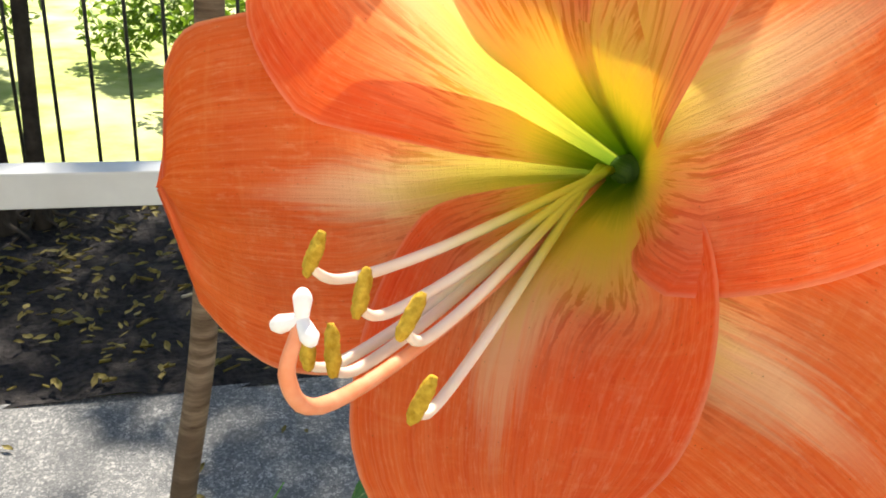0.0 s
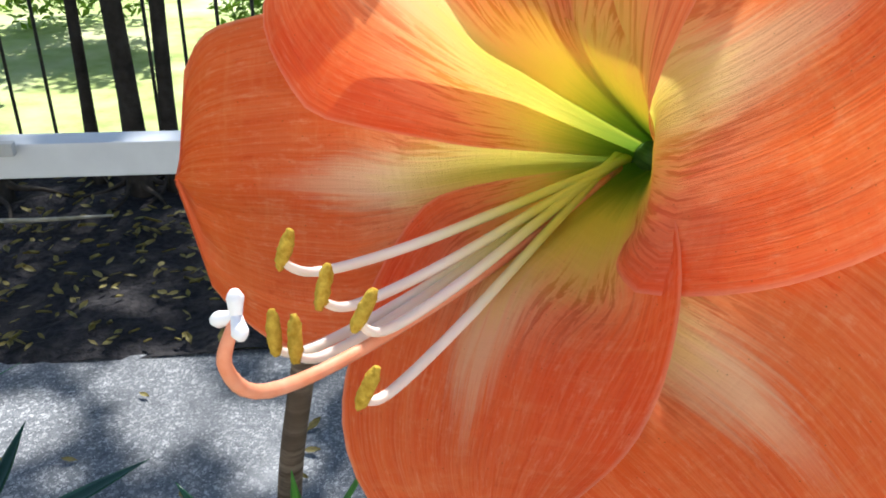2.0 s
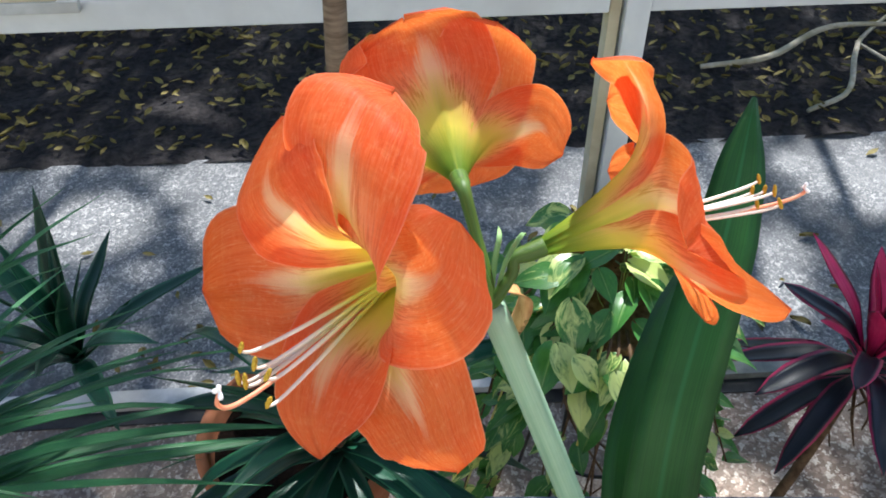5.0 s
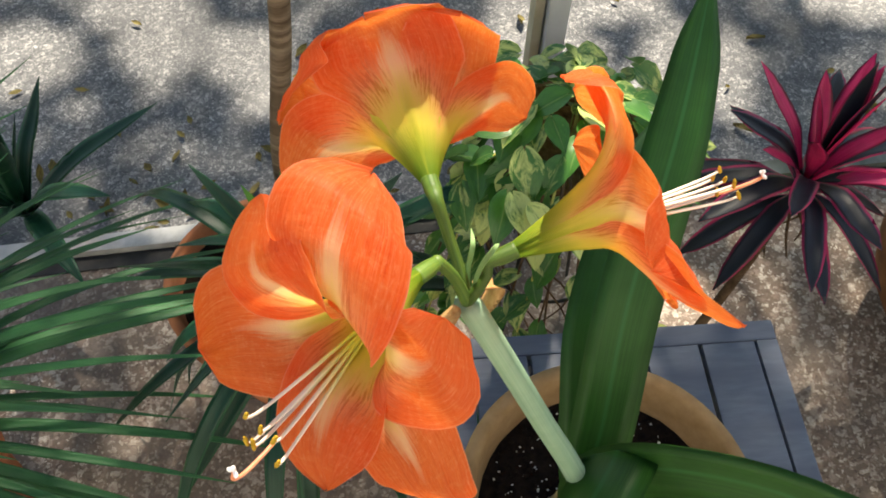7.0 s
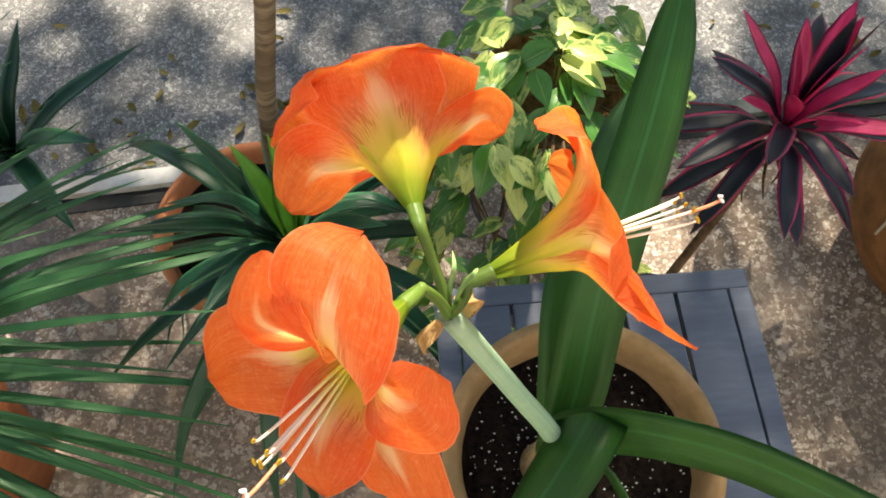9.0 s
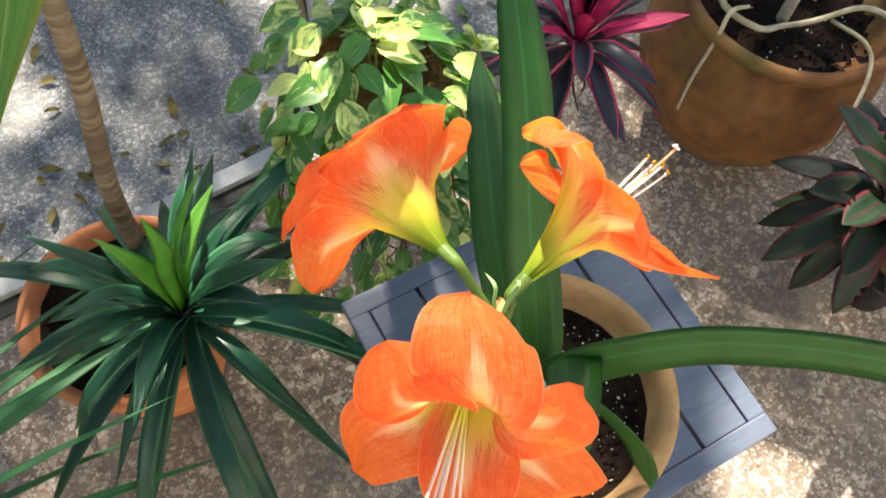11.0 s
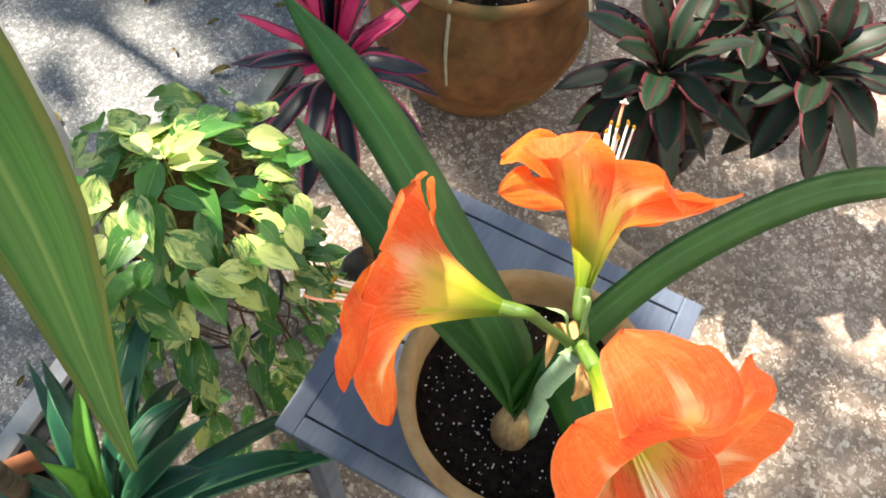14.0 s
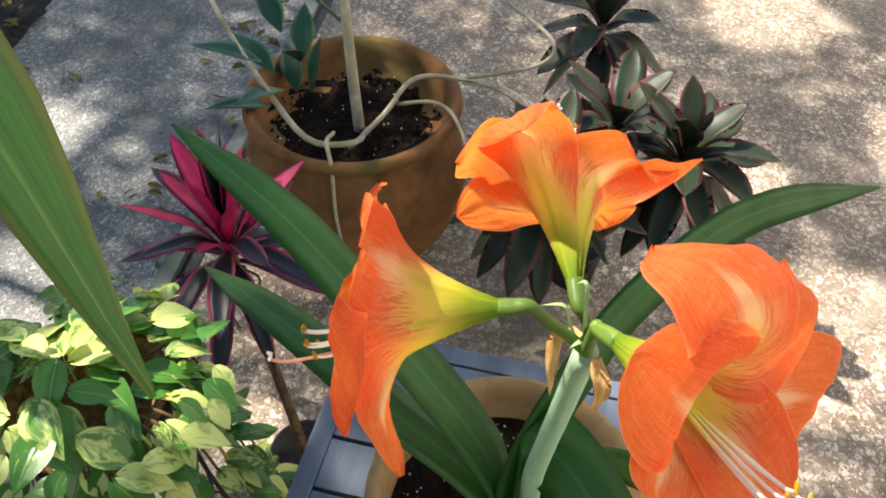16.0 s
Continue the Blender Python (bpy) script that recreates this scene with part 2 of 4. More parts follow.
PETAL = petal_material()
FILAMENT = filament_material()
STRAP = leaf_material("amaryllis_leaf", (0.016, 0.072, 0.010), (0.030, 0.115, 0.017), gloss=0.40, through=0.2, rib=(0.03, 0.13, 0.035), across=60, spread=0.2)
DRAC = leaf_material("dracaena_leaf", (0.006, 0.038, 0.020), (0.017, 0.088, 0.046), edge=(0.04, 0.15, 0.07), gloss=0.28, through=0.10, spread=0.7)
DRAC_YOUNG = leaf_material("young_leaf", (0.07, 0.24, 0.03), (0.14, 0.36, 0.05), gloss=0.35, through=0.25)
OLD_LEAF = leaf_material("hanging_leaf", (0.038, 0.115, 0.015), (0.065, 0.16, 0.025), edge=(0.16, 0.19, 0.04), gloss=0.4, through=0.25, rib=(0.13, 0.22, 0.05))
THIN = leaf_material("grassy_leaf", (0.020, 0.105, 0.034), (0.065, 0.20, 0.075), gloss=0.35, through=0.2, spread=0.5)
TI_DARK = leaf_material("ti_leaf", (0.006, 0.017, 0.008), (0.015, 0.036, 0.015), edge=(0.10, 0.012, 0.022), gloss=0.42, through=0.05, rib=(0.055, 0.012, 0.016), spread=0.5)
TI_PINK = leaf_material("pink_leaf", (0.52, 0.012, 0.10), (0.72, 0.045, 0.19), edge=(0.16, 0.008, 0.035), gloss=0.35, through=0.2, across=9)
TI_BLUE = leaf_material("dusky_leaf", (0.010, 0.013, 0.020), (0.022, 0.027, 0.038), edge=(0.42, 0.02, 0.10), gloss=0.3, through=0.05)
POTHOS = variegated_material()
STEM = leaf_material("green_stem", (0.16, 0.30, 0.10), (0.27, 0.42, 0.18), gloss=0.45, through=0.05, across=14)
SCAPE = leaf_material("scape", (0.20, 0.33, 0.22), (0.30, 0.42, 0.29), gloss=0.55, through=0.03, across=18)
OVARY = leaf_material("ovary", (0.050, 0.11, 0.015), (0.12, 0.20, 0.034), gloss=0.4, through=0.05, across=12)
STYLE = plain("style", (0.80, 0.24, 0.10), (0.86, 0.42, 0.26), 130, 0.45, 0.3, 0.1)
STIGMA = plain("stigma", (0.90, 0.84, 0.82), (0.93, 0.90, 0.88), 600, 0.8, 0.2, 0.5, 0.0004)
POLLEN = plain("anther", (0.38, 0.22, 0.018), (0.66, 0.44, 0.06), 900, 0.9, 0.1, 0.9, 0.0008)
PAPERY = plain("papery_sheath", (0.30, 0.15, 0.05), (0.55, 0.36, 0.16), 90, 0.8, 0.2, 0.4, 0.001, stretch=(3, 3, 0.6))
BULB = plain("bulb", (0.20, 0.12, 0.055), (0.38, 0.28, 0.14), 60, 0.7, 0.2, 0.4, 0.001, (0.14, 0.07, 0.03), (3, 3, 0.5))
CLAY = plain("clay", (0.25, 0.145, 0.065), (0.37, 0.235, 0.115), 34, 0.8, 0.2, 0.35, 0.0015, (0.19, 0.125, 0.055))
MOSSY = plain("mossy_clay", (0.110, 0.048, 0.020), (0.25, 0.115, 0.044), 16, 0.85, 0.2, 0.5, 0.003, (0.100, 0.108, 0.038))
TERRACOTTA = plain("terracotta", (0.46, 0.15, 0.06), (0.58, 0.23, 0.11), 30, 0.8, 0.2, 0.3, 0.0015, (0.34, 0.14, 0.07))
SOIL = plain("soil", (0.007, 0.005, 0.004), (0.024, 0.015, 0.010), 110, 0.95, 0.1, 1.0, 0.006)
PERLITE = plain("perlite", (0.62, 0.60, 0.55), (0.78, 0.76, 0.72), 300, 0.9, 0.1, 0.4)
TABLE = plain("painted_wood", (0.074, 0.094, 0.136), (0.105, 0.13, 0.18), 26, 0.42, 0.45, 0.12, 0.0006, (0.07, 0.085, 0.125), (1, 6, 1))
ALU = plain("painted_aluminium", (0.50, 0.51, 0.53), (0.58, 0.59, 0.60), 18, 0.45, 0.45, 0.1, 0.001, (0.44, 0.44, 0.44))
WHITE_STRIP = plain("white_sill", (0.34, 0.35, 0.35), (0.54, 0.55, 0.55), 24, 0.55, 0.4, 0.25, 0.001, (0.30, 0.29, 0.27))
BEIGE = plain("weathered_beige", (0.42, 0.37, 0.27), (0.55, 0.50, 0.38), 22, 0.7, 0.3, 0.2, 0.002, (0.30, 0.25, 0.15))
BARK = plain("bark", (0.075, 0.048, 0.030), (0.26, 0.19, 0.135), 34, 0.9, 0.15, 0.9, 0.004, (0.10, 0.068, 0.045), (0.5, 0.5, 3.5))
ROOT = plain("grey_root", (0.30, 0.26, 0.19), (0.46, 0.42, 0.33), 50, 0.85, 0.15, 0.5, 0.002, (0.22, 0.2, 0.11))
DARK_BARK = plain("dark_bark", (0.022, 0.018, 0.014), (0.06, 0.05, 0.04), 14, 0.95, 0.1, 0.8, 0.02)
IRON = plain("black_iron", (0.012, 0.012, 0.013), (0.03, 0.028, 0.026), 60, 0.5, 0.4, 0.2)
COIR = plain("coir", (0.13, 0.065, 0.025), (0.28, 0.16, 0.07), 90, 0.95, 0.1, 1.0, 0.006)
BROWN_STEM = plain("brown_stem", (0.06, 0.036, 0.02), (0.16, 0.10, 0.055), 60, 0.85, 0.15, 0.6, 0.003)
YELLOW_VINE = plain("yellow_vine", (0.42, 0.38, 0.07), (0.55, 0.50, 0.13), 50, 0.5, 0.35, 0.2)
PATIO = aggregate("patio_aggregate", (0.22, 0.168, 0.132), ((0.12, 0.083, 0.062), (0.31, 0.224, 0.176), (0.48, 0.40, 0.33), (0.72, 0.65, 0.56)), (0.10, 0.085, 0.075), 62)
WALK = aggregate("walk_concrete", (0.155, 0.158, 0.164), ((0.075, 0.076, 0.082), (0.18, 0.182, 0.185), (0.32, 0.318, 0.31), (0.54, 0.53, 0.51)), (0.055, 0.057, 0.062), 90, 1.7)
MULCH = plain("mulch", (0.009, 0.0085, 0.010), (0.042, 0.037, 0.036), 40, 0.95, 0.15, 1.0, 0.02)
LAWN = plain("lawn", (0.26, 0.32, 0.09), (0.42, 0.46, 0.18), 6, 0.95, 0.1, 0.6, 0.02, (0.55, 0.54, 0.32))
LITTER = leaf_material("fallen_leaf", (0.10, 0.065, 0.02), (0.30, 0.26, 0.06), gloss=0.6, through=0.1, across=6, spread=0.9)
CROWN = leaf_material("tree_leaf", (0.03, 0.09, 0.015), (0.07, 0.17, 0.03), gloss=0.4, through=0.3)
VINE = plain("young_vine", (0.20, 0.26, 0.06), (0.32, 0.38, 0.10), 60, 0.5, 0.3, 0.2)
HEDGE = leaf_material("sunlit_leaf", (0.10, 0.20, 0.025), (0.28, 0.38, 0.06), gloss=0.5, through=0.35)
GREY_STRIP = plain("grey_sill", (0.12, 0.13, 0.12), (0.24, 0.25, 0.23), 26, 0.7, 0.25, 0.3, 0.001, (0.07, 0.09, 0.06))
WALL_PAINT = plain("wall_paint", (0.62, 0.60, 0.55), (0.70, 0.68, 0.63), 9, 0.8, 0.2, 0.2)


# ---- mesh helpers ----
def mesh_ob(name, verts, faces, mat, parent=None, label="", uvs=None, smooth=True, at=None):
    me = bpy.data.meshes.new(name)
    me.from_pydata([tuple(v) for v in verts], [], faces)
    if uvs is not None:
        layer = me.uv_layers.new(name="UVMap")
        for loop in me.loops:
            layer.data[loop.index].uv = uvs[loop.vertex_index]
    me.polygons.foreach_set("use_smooth", [smooth] * len(me.polygons))
    me.materials.append(mat)
    me.update()
    ob = new(name, me)
    if parent is not None:
        ob.parent = parent
    if at is not None:
        ob.matrix_basis = at
    if label:
        ob["label"] = label
    return ob


def part(name, bm, mat, parent, label="", smooth=False):
    """Links a bmesh as one mesh object under a thing or a part."""
    me = bpy.data.meshes.new(name)
    bm.to_mesh(me)
    bm.free()
    me.polygons.foreach_set("use_smooth", [smooth] * len(me.polygons))
    me.materials.append(mat)
    ob = new(name, me)
    if parent is not None:
        ob.parent = parent
    if label:
        ob["label"] = label
    return ob


def empty(name, label, category, group="", kind="", at=None):
    ob = new(name)
    if at is not None:
        ob.matrix_basis = at
    return tagged(ob, label, category, group, kind)


def smooth_path(points, n):
    """Catmull-Rom through the points, n + 1 samples."""
    p = [Vector(q) for q in points]
    p = [p[0] * 2 - p[1]] + p + [p[-1] * 2 - p[-2]]
    out = []
    spans = len(p) - 3
    for i in range(n + 1):
        s = min(i / n * spans, spans - 1e-6)
        j, f = int(s), s - int(s)
        a, b, c, d = p[j:j + 4]
        out.append(0.5 * (2 * b + (c - a) * f + (2 * a - 5 * b + 4 * c - d) * f * f + (3 * b - a - 3 * c + d) * f ** 3))
    return out


def frames(path, up=(0, 0, 1)):
    """Along, across and normal at each sample."""
    out, last = [], Vector(up)
    for i, p in enumerate(path):
        d = (path[min(i + 1, len(path) - 1)] - path[max(i - 1, 0)]).normalized()
        side = d.cross(last)
        if side.length < 1e-5:
            side = d.orthogonal()
        side.normalize()
        nrm = side.cross(d).normalized()
        last = nrm
        out.append((d, side, nrm))
    return out


def tube(points, radii, sides=8, n=16, cap=True):
    """Vertices and faces of a bent, tapering rod with uvs."""
    path = smooth_path(points, n)
    fr = frames(path, (0.3, 0.2, 1))
    vs, fs, uv = [], [], []
    for i, (p, (d, s, u)) in enumerate(zip(path, fr)):
        f = i / n * (len(radii) - 1)
        j = min(int(f), len(radii) - 2)
        r = radii[j] + (radii[j + 1] - radii[j]) * (f - j)
        for q in range(sides):
            a = 2 * math.pi * q / sides
            vs.append(p + s * math.cos(a) * r + u * math.sin(a) * r)
            uv.append((q / sides, i / n))
    for i in range(n):
        for q in range(sides):
            a, b = i * sides + q, i * sides + (q + 1) % sides
            fs.append((a, b, b + sides, a + sides))
    if cap:
        fs.append(tuple(range(sides))[::-1])
        fs.append(tuple(n * sides + q for q in range(sides)))
    return vs, fs, uv


def rod(name, points, radii, mat, parent=None, sides=8, n=16, label=""):
    vs, fs, uv = tube(points, radii, sides, n)
    return mesh_ob(name, vs, fs, mat, parent, label, uv)


def strap(points, width, fold=0.25, thick=0.0015, n=16, shape=None, up=(0, 0, 1), twist=0.0, wave=0.0, seed=0):
    """A long leaf with two faces and a keel: vertices, faces, uvs. shape: half widths from base to tip, as parts of width."""
    shape = shape or (0.62, 0.85, 1.0, 1.0, 0.9, 0.62, 0.04)
    path = smooth_path(points, n)
    fr = frames(path, up)
    prof = ((-1, 0.0), (-0.5, 1), (0, 1), (0.5, 1), (1, 0.0), (0.5, -1), (0, -1), (-0.5, -1))
    vs, fs, uv = [], [], []
    for i, (p, (d, s, u)) in enumerate(zip(path, fr)):
        t = i / n
        f = t * (len(shape) - 1)
        j = min(int(f), len(shape) - 2)
        w = width / 2 * (shape[j] + (shape[j + 1] - shape[j]) * (f - j))
        q = Matrix.Rotation(twist * t, 3, d)
        s2, u2 = q @ s, q @ u
        for x, side in prof:
            lift = abs(x) * fold * w + wave * w * abs(x) * math.sin(9 * t + 3 * x + seed)
            vs.append(p + s2 * (x * w) + u2 * (lift + side * thick / 2 * (1 - 0.5 * abs(x))))
            uv.append((0.5 + x / 2, t))
    for i in range(n):
        for q in range(8):
            a, b = i * 8 + q, i * 8 + (q + 1) % 8
            fs.append((a, a + 8, b + 8, b))
    fs.append(tuple(range(8)))
    fs.append(tuple(n * 8 + q for q in range(8))[::-1])
    return vs, fs, uv


def leaf(name, points, width, mat, parent=None, label="", **kw):
    vs, fs, uv = strap(points, width, **kw)
    return mesh_ob(name, vs, fs, mat, parent, label, uv)


def lathe(profile, segs=48):
    """A turned body from (radius, height) pairs."""
    vs, fs = [], []
    m = len(profile)
    for i in range(segs):
        a = 2 * math.pi * i / segs
        vs += [(r * math.cos(a), r * math.sin(a), z) for r, z in profile]
    for i in range(segs):
        for j in range(m - 1):
            a, b = i * m + j, ((i + 1) % segs) * m + j
            fs.append((a, b, b + 1, a + 1))
    return vs, fs


def box_bm(x0, y0, z0, x1, y1, z1, bevel=0.003, seg=2):
    bm = bmesh.new()
    bmesh.ops.create_cube(bm, size=1)
    for v in bm.verts:
        v.co = ((x0 + x1) / 2 + v.co.x * (x1 - x0), (y0 + y1) / 2 + v.co.y * (y1 - y0), (z0 + z1) / 2 + v.co.z * (z1 - z0))
    if bevel:
        bmesh.ops.bevel(bm, geom=bm.edges[:], offset=bevel, segments=seg, affect="EDGES", profile=0.7)
    return bm


def soil_disc(name, radius, z, center, parent, seed, mat=None, bumpy=0.008):
    """Uneven potting soil."""
    vs, fs = [(0, 0, 0)], []
    rings, segs = 12, 40
    for r in range(1, rings + 1):
        for q in range(segs):
            a = 2 * math.pi * q / segs
            x, y = radius * r / rings * math.cos(a), radius * r / rings * math.sin(a)
            vs.append((x, y, bumpy * (noise.noise((x * 40 + seed, y * 40, 0)) + 0.6 * noise.noise((x * 110, y * 110, seed)))))
    for q in range(segs):
        fs.append((0, 1 + q, 1 + (q + 1) % segs))
    for r in range(rings - 1):
        for q in range(segs):
            a, b = 1 + r * segs + q, 1 + r * segs + (q + 1) % segs
            fs.append((a, a + segs, b + segs, b))
    return mesh_ob(name, vs, fs, mat or SOIL, parent, "dark crumbly potting soil", at=pose(center[0], center[1], z))


def grit(name, radius, z, center, parent, count, size, mat, seed, label):
    """Many small angular lumps in one mesh."""
    rnd = random.Random(seed)
    vs, fs = [], []
    for _ in range(count):
        a, r = rnd.uniform(0, 6.283), radius * math.sqrt(rnd.random())
        s = size * rnd.uniform(0.35, 1.0)
        c = Vector((r * math.cos(a), r * math.sin(a), rnd.uniform(0, 0.4) * s))
        q = Euler((rnd.uniform(0, 6), rnd.uniform(0, 6), 0)).to_matrix()
        b = len(vs)
        for v in ((1, 0, 0), (-1, 0, 0), (0, 0.8, 0), (0, -0.8, 0), (0, 0, 0.7), (0, 0, -0.7)):
            vs.append(c + q @ (Vector(v) * s))
        for f in ((0, 2, 4), (2, 1, 4), (1, 3, 4), (3, 0, 4), (2, 0, 5), (1, 2, 5), (3, 1, 5), (0, 3, 5)):
            fs.append(tuple(b + i for i in f))
    ob = mesh_ob(name, vs, fs, mat, parent, label, smooth=False, at=pose(center[0], center[1], z))
    return tagged(ob, kind="stuff")


# ---- ground and setting ----
SILL_Y, MULCH_Y = 0.865, 1.80


def ground_sheet(name, x0, y0, x1, y1, z, mat, label, nx=2, ny=2, rough=0.0, sc=2.0):
    vs, fs = [], []
    for j in range(ny + 1):
        for i in range(nx + 1):
            x, y = x0 + (x1 - x0) * i / nx, y0 + (y1 - y0) * j / ny
            vs.append((x, y, z + rough * (noise.noise((x * sc, y * sc, 0)) + 0.5 * noise.noise((x * sc * 3.1, y * sc * 3.1, 4)))))
    for j in range(ny):
        for i in range(nx):
            a = j * (nx + 1) + i
            fs.append((a, a + 1, a + nx + 2, a + nx + 1))
    ob = mesh_ob(name, vs, fs, mat, smooth=True)
    return tagged(ob, label, "ground", kind="structure")


ground_sheet("ground", -400, -400, 400, 400, -0.12, LAWN, "sunlit pale green lawn reaching to the horizon", 40, 40)
ground_sheet("patio_floor", -3.5, -2.2, 4.5, SILL_Y - 0.03, 0.0, PATIO, "pinkish worn exposed-aggregate patio floor", 8, 4)
ground_sheet("pavement", -5, SILL_Y - 0.03, 6, MULCH_Y, -0.004, WALK, "grey weathered concrete walk with damp stains", 8, 4)
ground_sheet("mulch_bed", -6, MULCH_Y - 0.02, 7, 3.35, 0.0, MULCH, "dark mulched bed with fallen leaves and roots", 150, 40, 0.03, 5.0)
# unseen wall added behind the camera; closes the place and softens the sky light
wall = mesh_ob("wall_south", [(-6, -2.2, 0), (7, -2.2, 0), (7, -2.2, 3), (-6, -2.2, 3), (-6, -2.4, 0), (7, -2.4, 0), (7, -2.4, 3), (-6, -2.4, 3)],
               [(0, 1, 2, 3), (5, 4, 7, 6), (3, 2, 6, 7), (4, 0, 3, 7), (1, 5, 6, 2)], WALL_PAINT, smooth=False)
tagged(wall, "plain off-white wall added out of view behind the camera", "wall", kind="structure")

# screen enclosure: sill, post, rail
sill = part("sill", box_bm(-3.5, SILL_Y - 0.022, 0.0, 0.24, SILL_Y + 0.022, 0.022, 0.002), WHITE_STRIP, None)
tagged(sill, "scuffed white metal sill strip along the patio edge", "sill", kind="structure")
# right-hand run of the sill in a darker grey, mottled with green
dark_sill = part("sill", box_bm(0.242, SILL_Y - 0.022, 0.0, 4.5, SILL_Y + 0.022, 0.022, 0.002), GREY_STRIP, None)
tagged(dark_sill, "grey sill strip with darker greenish patches", "sill", kind="structure")
gap = part("sill_gap", box_bm(-3.5, SILL_Y - 0.06, 0.0, 4.5, SILL_Y - 0.024, 0.004, 0.0), IRON, None)
tagged(gap, "dark seam beside the white sill", "trim", kind="structure")
POST_X = 0.036
fence = empty("screen_frame", "pale grey aluminium screen frame with post and rail", "screen frame", kind="structure")
part("post", box_bm(POST_X + 0.002, SILL_Y - 0.028, 0.022, POST_X + 0.040, SILL_Y + 0.022, 2.35, 0.002), ALU, fence)
part("post_channel", box_bm(POST_X - 0.020, SILL_Y - 0.014, 0.022, POST_X - 0.002, SILL_Y + 0.022, 2.35, 0.002), BEIGE, fence, "stained beige side channel")
part("rail", box_bm(-3.5, SILL_Y - 0.02, 0.936, POST_X - 0.022, SILL_Y + 0.022, 0.984, 0.003), ALU, fence)
part("rail", box_bm(POST_X + 0.042, SILL_Y - 0.02, 0.936, 4.5, SILL_Y + 0.022, 0.984, 0.003), ALU, fence)

part("panel", box_bm(-2.6, SILL_Y - 0.03, 0.986, -0.80, SILL_Y + 0.02, 1.9, 0.004), BEIGE, fence, "weathered beige panel standing on the rail")
part("ledge", box_bm(-2.6, SILL_Y - 0.034, 0.972, -0.770, SILL_Y - 0.0205, 0.990, 0.002), WHITE_STRIP, fence, "white ledge under the panel")

# ---- side table ----
TL, TB, TR = Vector((-0.224, 0.251, 0.562)), Vector((0.243, 0.220, 0.562)), Vector((0.204, -0.229, 0.562))
SIDE = 0.462
TURN = math.atan2((TB - TL).y, (TB - TL).x)
table = empty("side_table", "small blue-grey painted slatted wooden side table", "table",
              at=Matrix.Translation((TL + TR) / 2 - Vector((0, 0, 0.562))) @ Matrix.Rotation(TURN, 4, "Z"))
h, rim_w, top = SIDE / 2, 0.030, 0.562
for name, b in (("frame_bar", (-h, h - rim_w, h, h)), ("frame_bar", (-h, -h, h, -h + rim_w)),
                ("frame_bar", (-h, -h + rim_w, -h + rim_w, h - rim_w)), ("frame_bar", (h - rim_w, -h + rim_w, h, h - rim_w))):
    part(name, box_bm(b[0], b[1], top - 0.02, b[2], b[3], top, 0.003), TABLE, table)
inner = SIDE - 2 * rim_w
for i in range(5):
    x0 = -h + rim_w + inner * i / 5 + 0.003
    x1 = -h + rim_w + inner * (i + 1) / 5 - 0.003
    part("slat", box_bm(x0, -h + rim_w + 0.0008, top - 0.018, x1, h - rim_w - 0.0008, top - 0.0015, 0.002), TABLE, table)
for sx in (-1, 1):
    for sy in (-1, 1):
        part("leg", box_bm(sx * (h - 0.03) - 0.018, sy * (h - 0.03) - 0.018, 0, sx * (h - 0.03) + 0.018, sy * (h - 0.03) + 0.018, top - 0.02, 0.003), TABLE, table)
for sy in (-1, 1):
    part("apron", box_bm(-h + 0.05, sy * (h - 0.03) - 0.009, top - 0.075, h - 0.05, sy * (h - 0.03) + 0.009, top - 0.02, 0.002), TABLE, table)

# ---- amaryllis pot ----
PC = Vector((-0.109, -0.042, 0.562))
pot = empty("flower_pot", "round tan clay pot on the side table", "plant pot", at=Matrix.Translation(PC))
vs, fs = lathe([(0.0, 0.004), (0.098, 0.004), (0.104, 0.0), (0.112, 0.02), (0.128, 0.10), (0.138, 0.165), (0.140, 0.176), (0.148, 0.180), (0.151, 0.190),
                (0.152, 0.212), (0.149, 0.218), (0.141, 0.219), (0.136, 0.214), (0.132, 0.19), (0.128, 0.15), (0.10, 0.14)], 72)
mesh_ob("pot_body", vs, fs, CLAY, pot)
soil_disc("soil", 0.129, 0.160, (0, 0), pot, 3)
grit("perlite", 0.122, 0.163, (0, 0), pot, 300, 0.0022, PERLITE, 5, "white perlite crumbs on the soil")
grit("soil_crumb", 0.124, 0.162, (0, 0), pot, 500, 0.005, SOIL, 6, "dark soil crumbs")

# ---- amaryllis ----
plant = empty("amaryllis", "potted amaryllis with three open orange flowers on one stalk", "flowering plant")
BULB_AT = Vector((-0.150, -0.041, 0.700))
vs, fs = lathe([(0.0, -0.01), (0.018, 0.0), (0.023, 0.018), (0.024, 0.034), (0.021, 0.055), (0.017, 0.08), (0.017, 0.100), (0.013, 0.110), (0.0, 0.112)], 32)
mesh_ob("bulb", vs, fs, BULB, plant, "tan papery bulb half out of the soil", at=Matrix.Translation(BULB_AT))
HUB = Vector((-0.272, -0.060, 1.268))
rod("scape", [(-0.138, -0.059, 0.712), (-0.150, -0.058, 0.86), (-0.178, -0.056, 0.965), (-0.214, -0.057, 1.08), (-0.246, -0.059, 1.185), tuple(HUB)],
    (0.0125, 0.0108, 0.0088, 0.0074, 0.0067, 0.0062), SCAPE, plant, 14, 24, "stout grey-green flower stalk")


ROWS, COLS = 40, 22


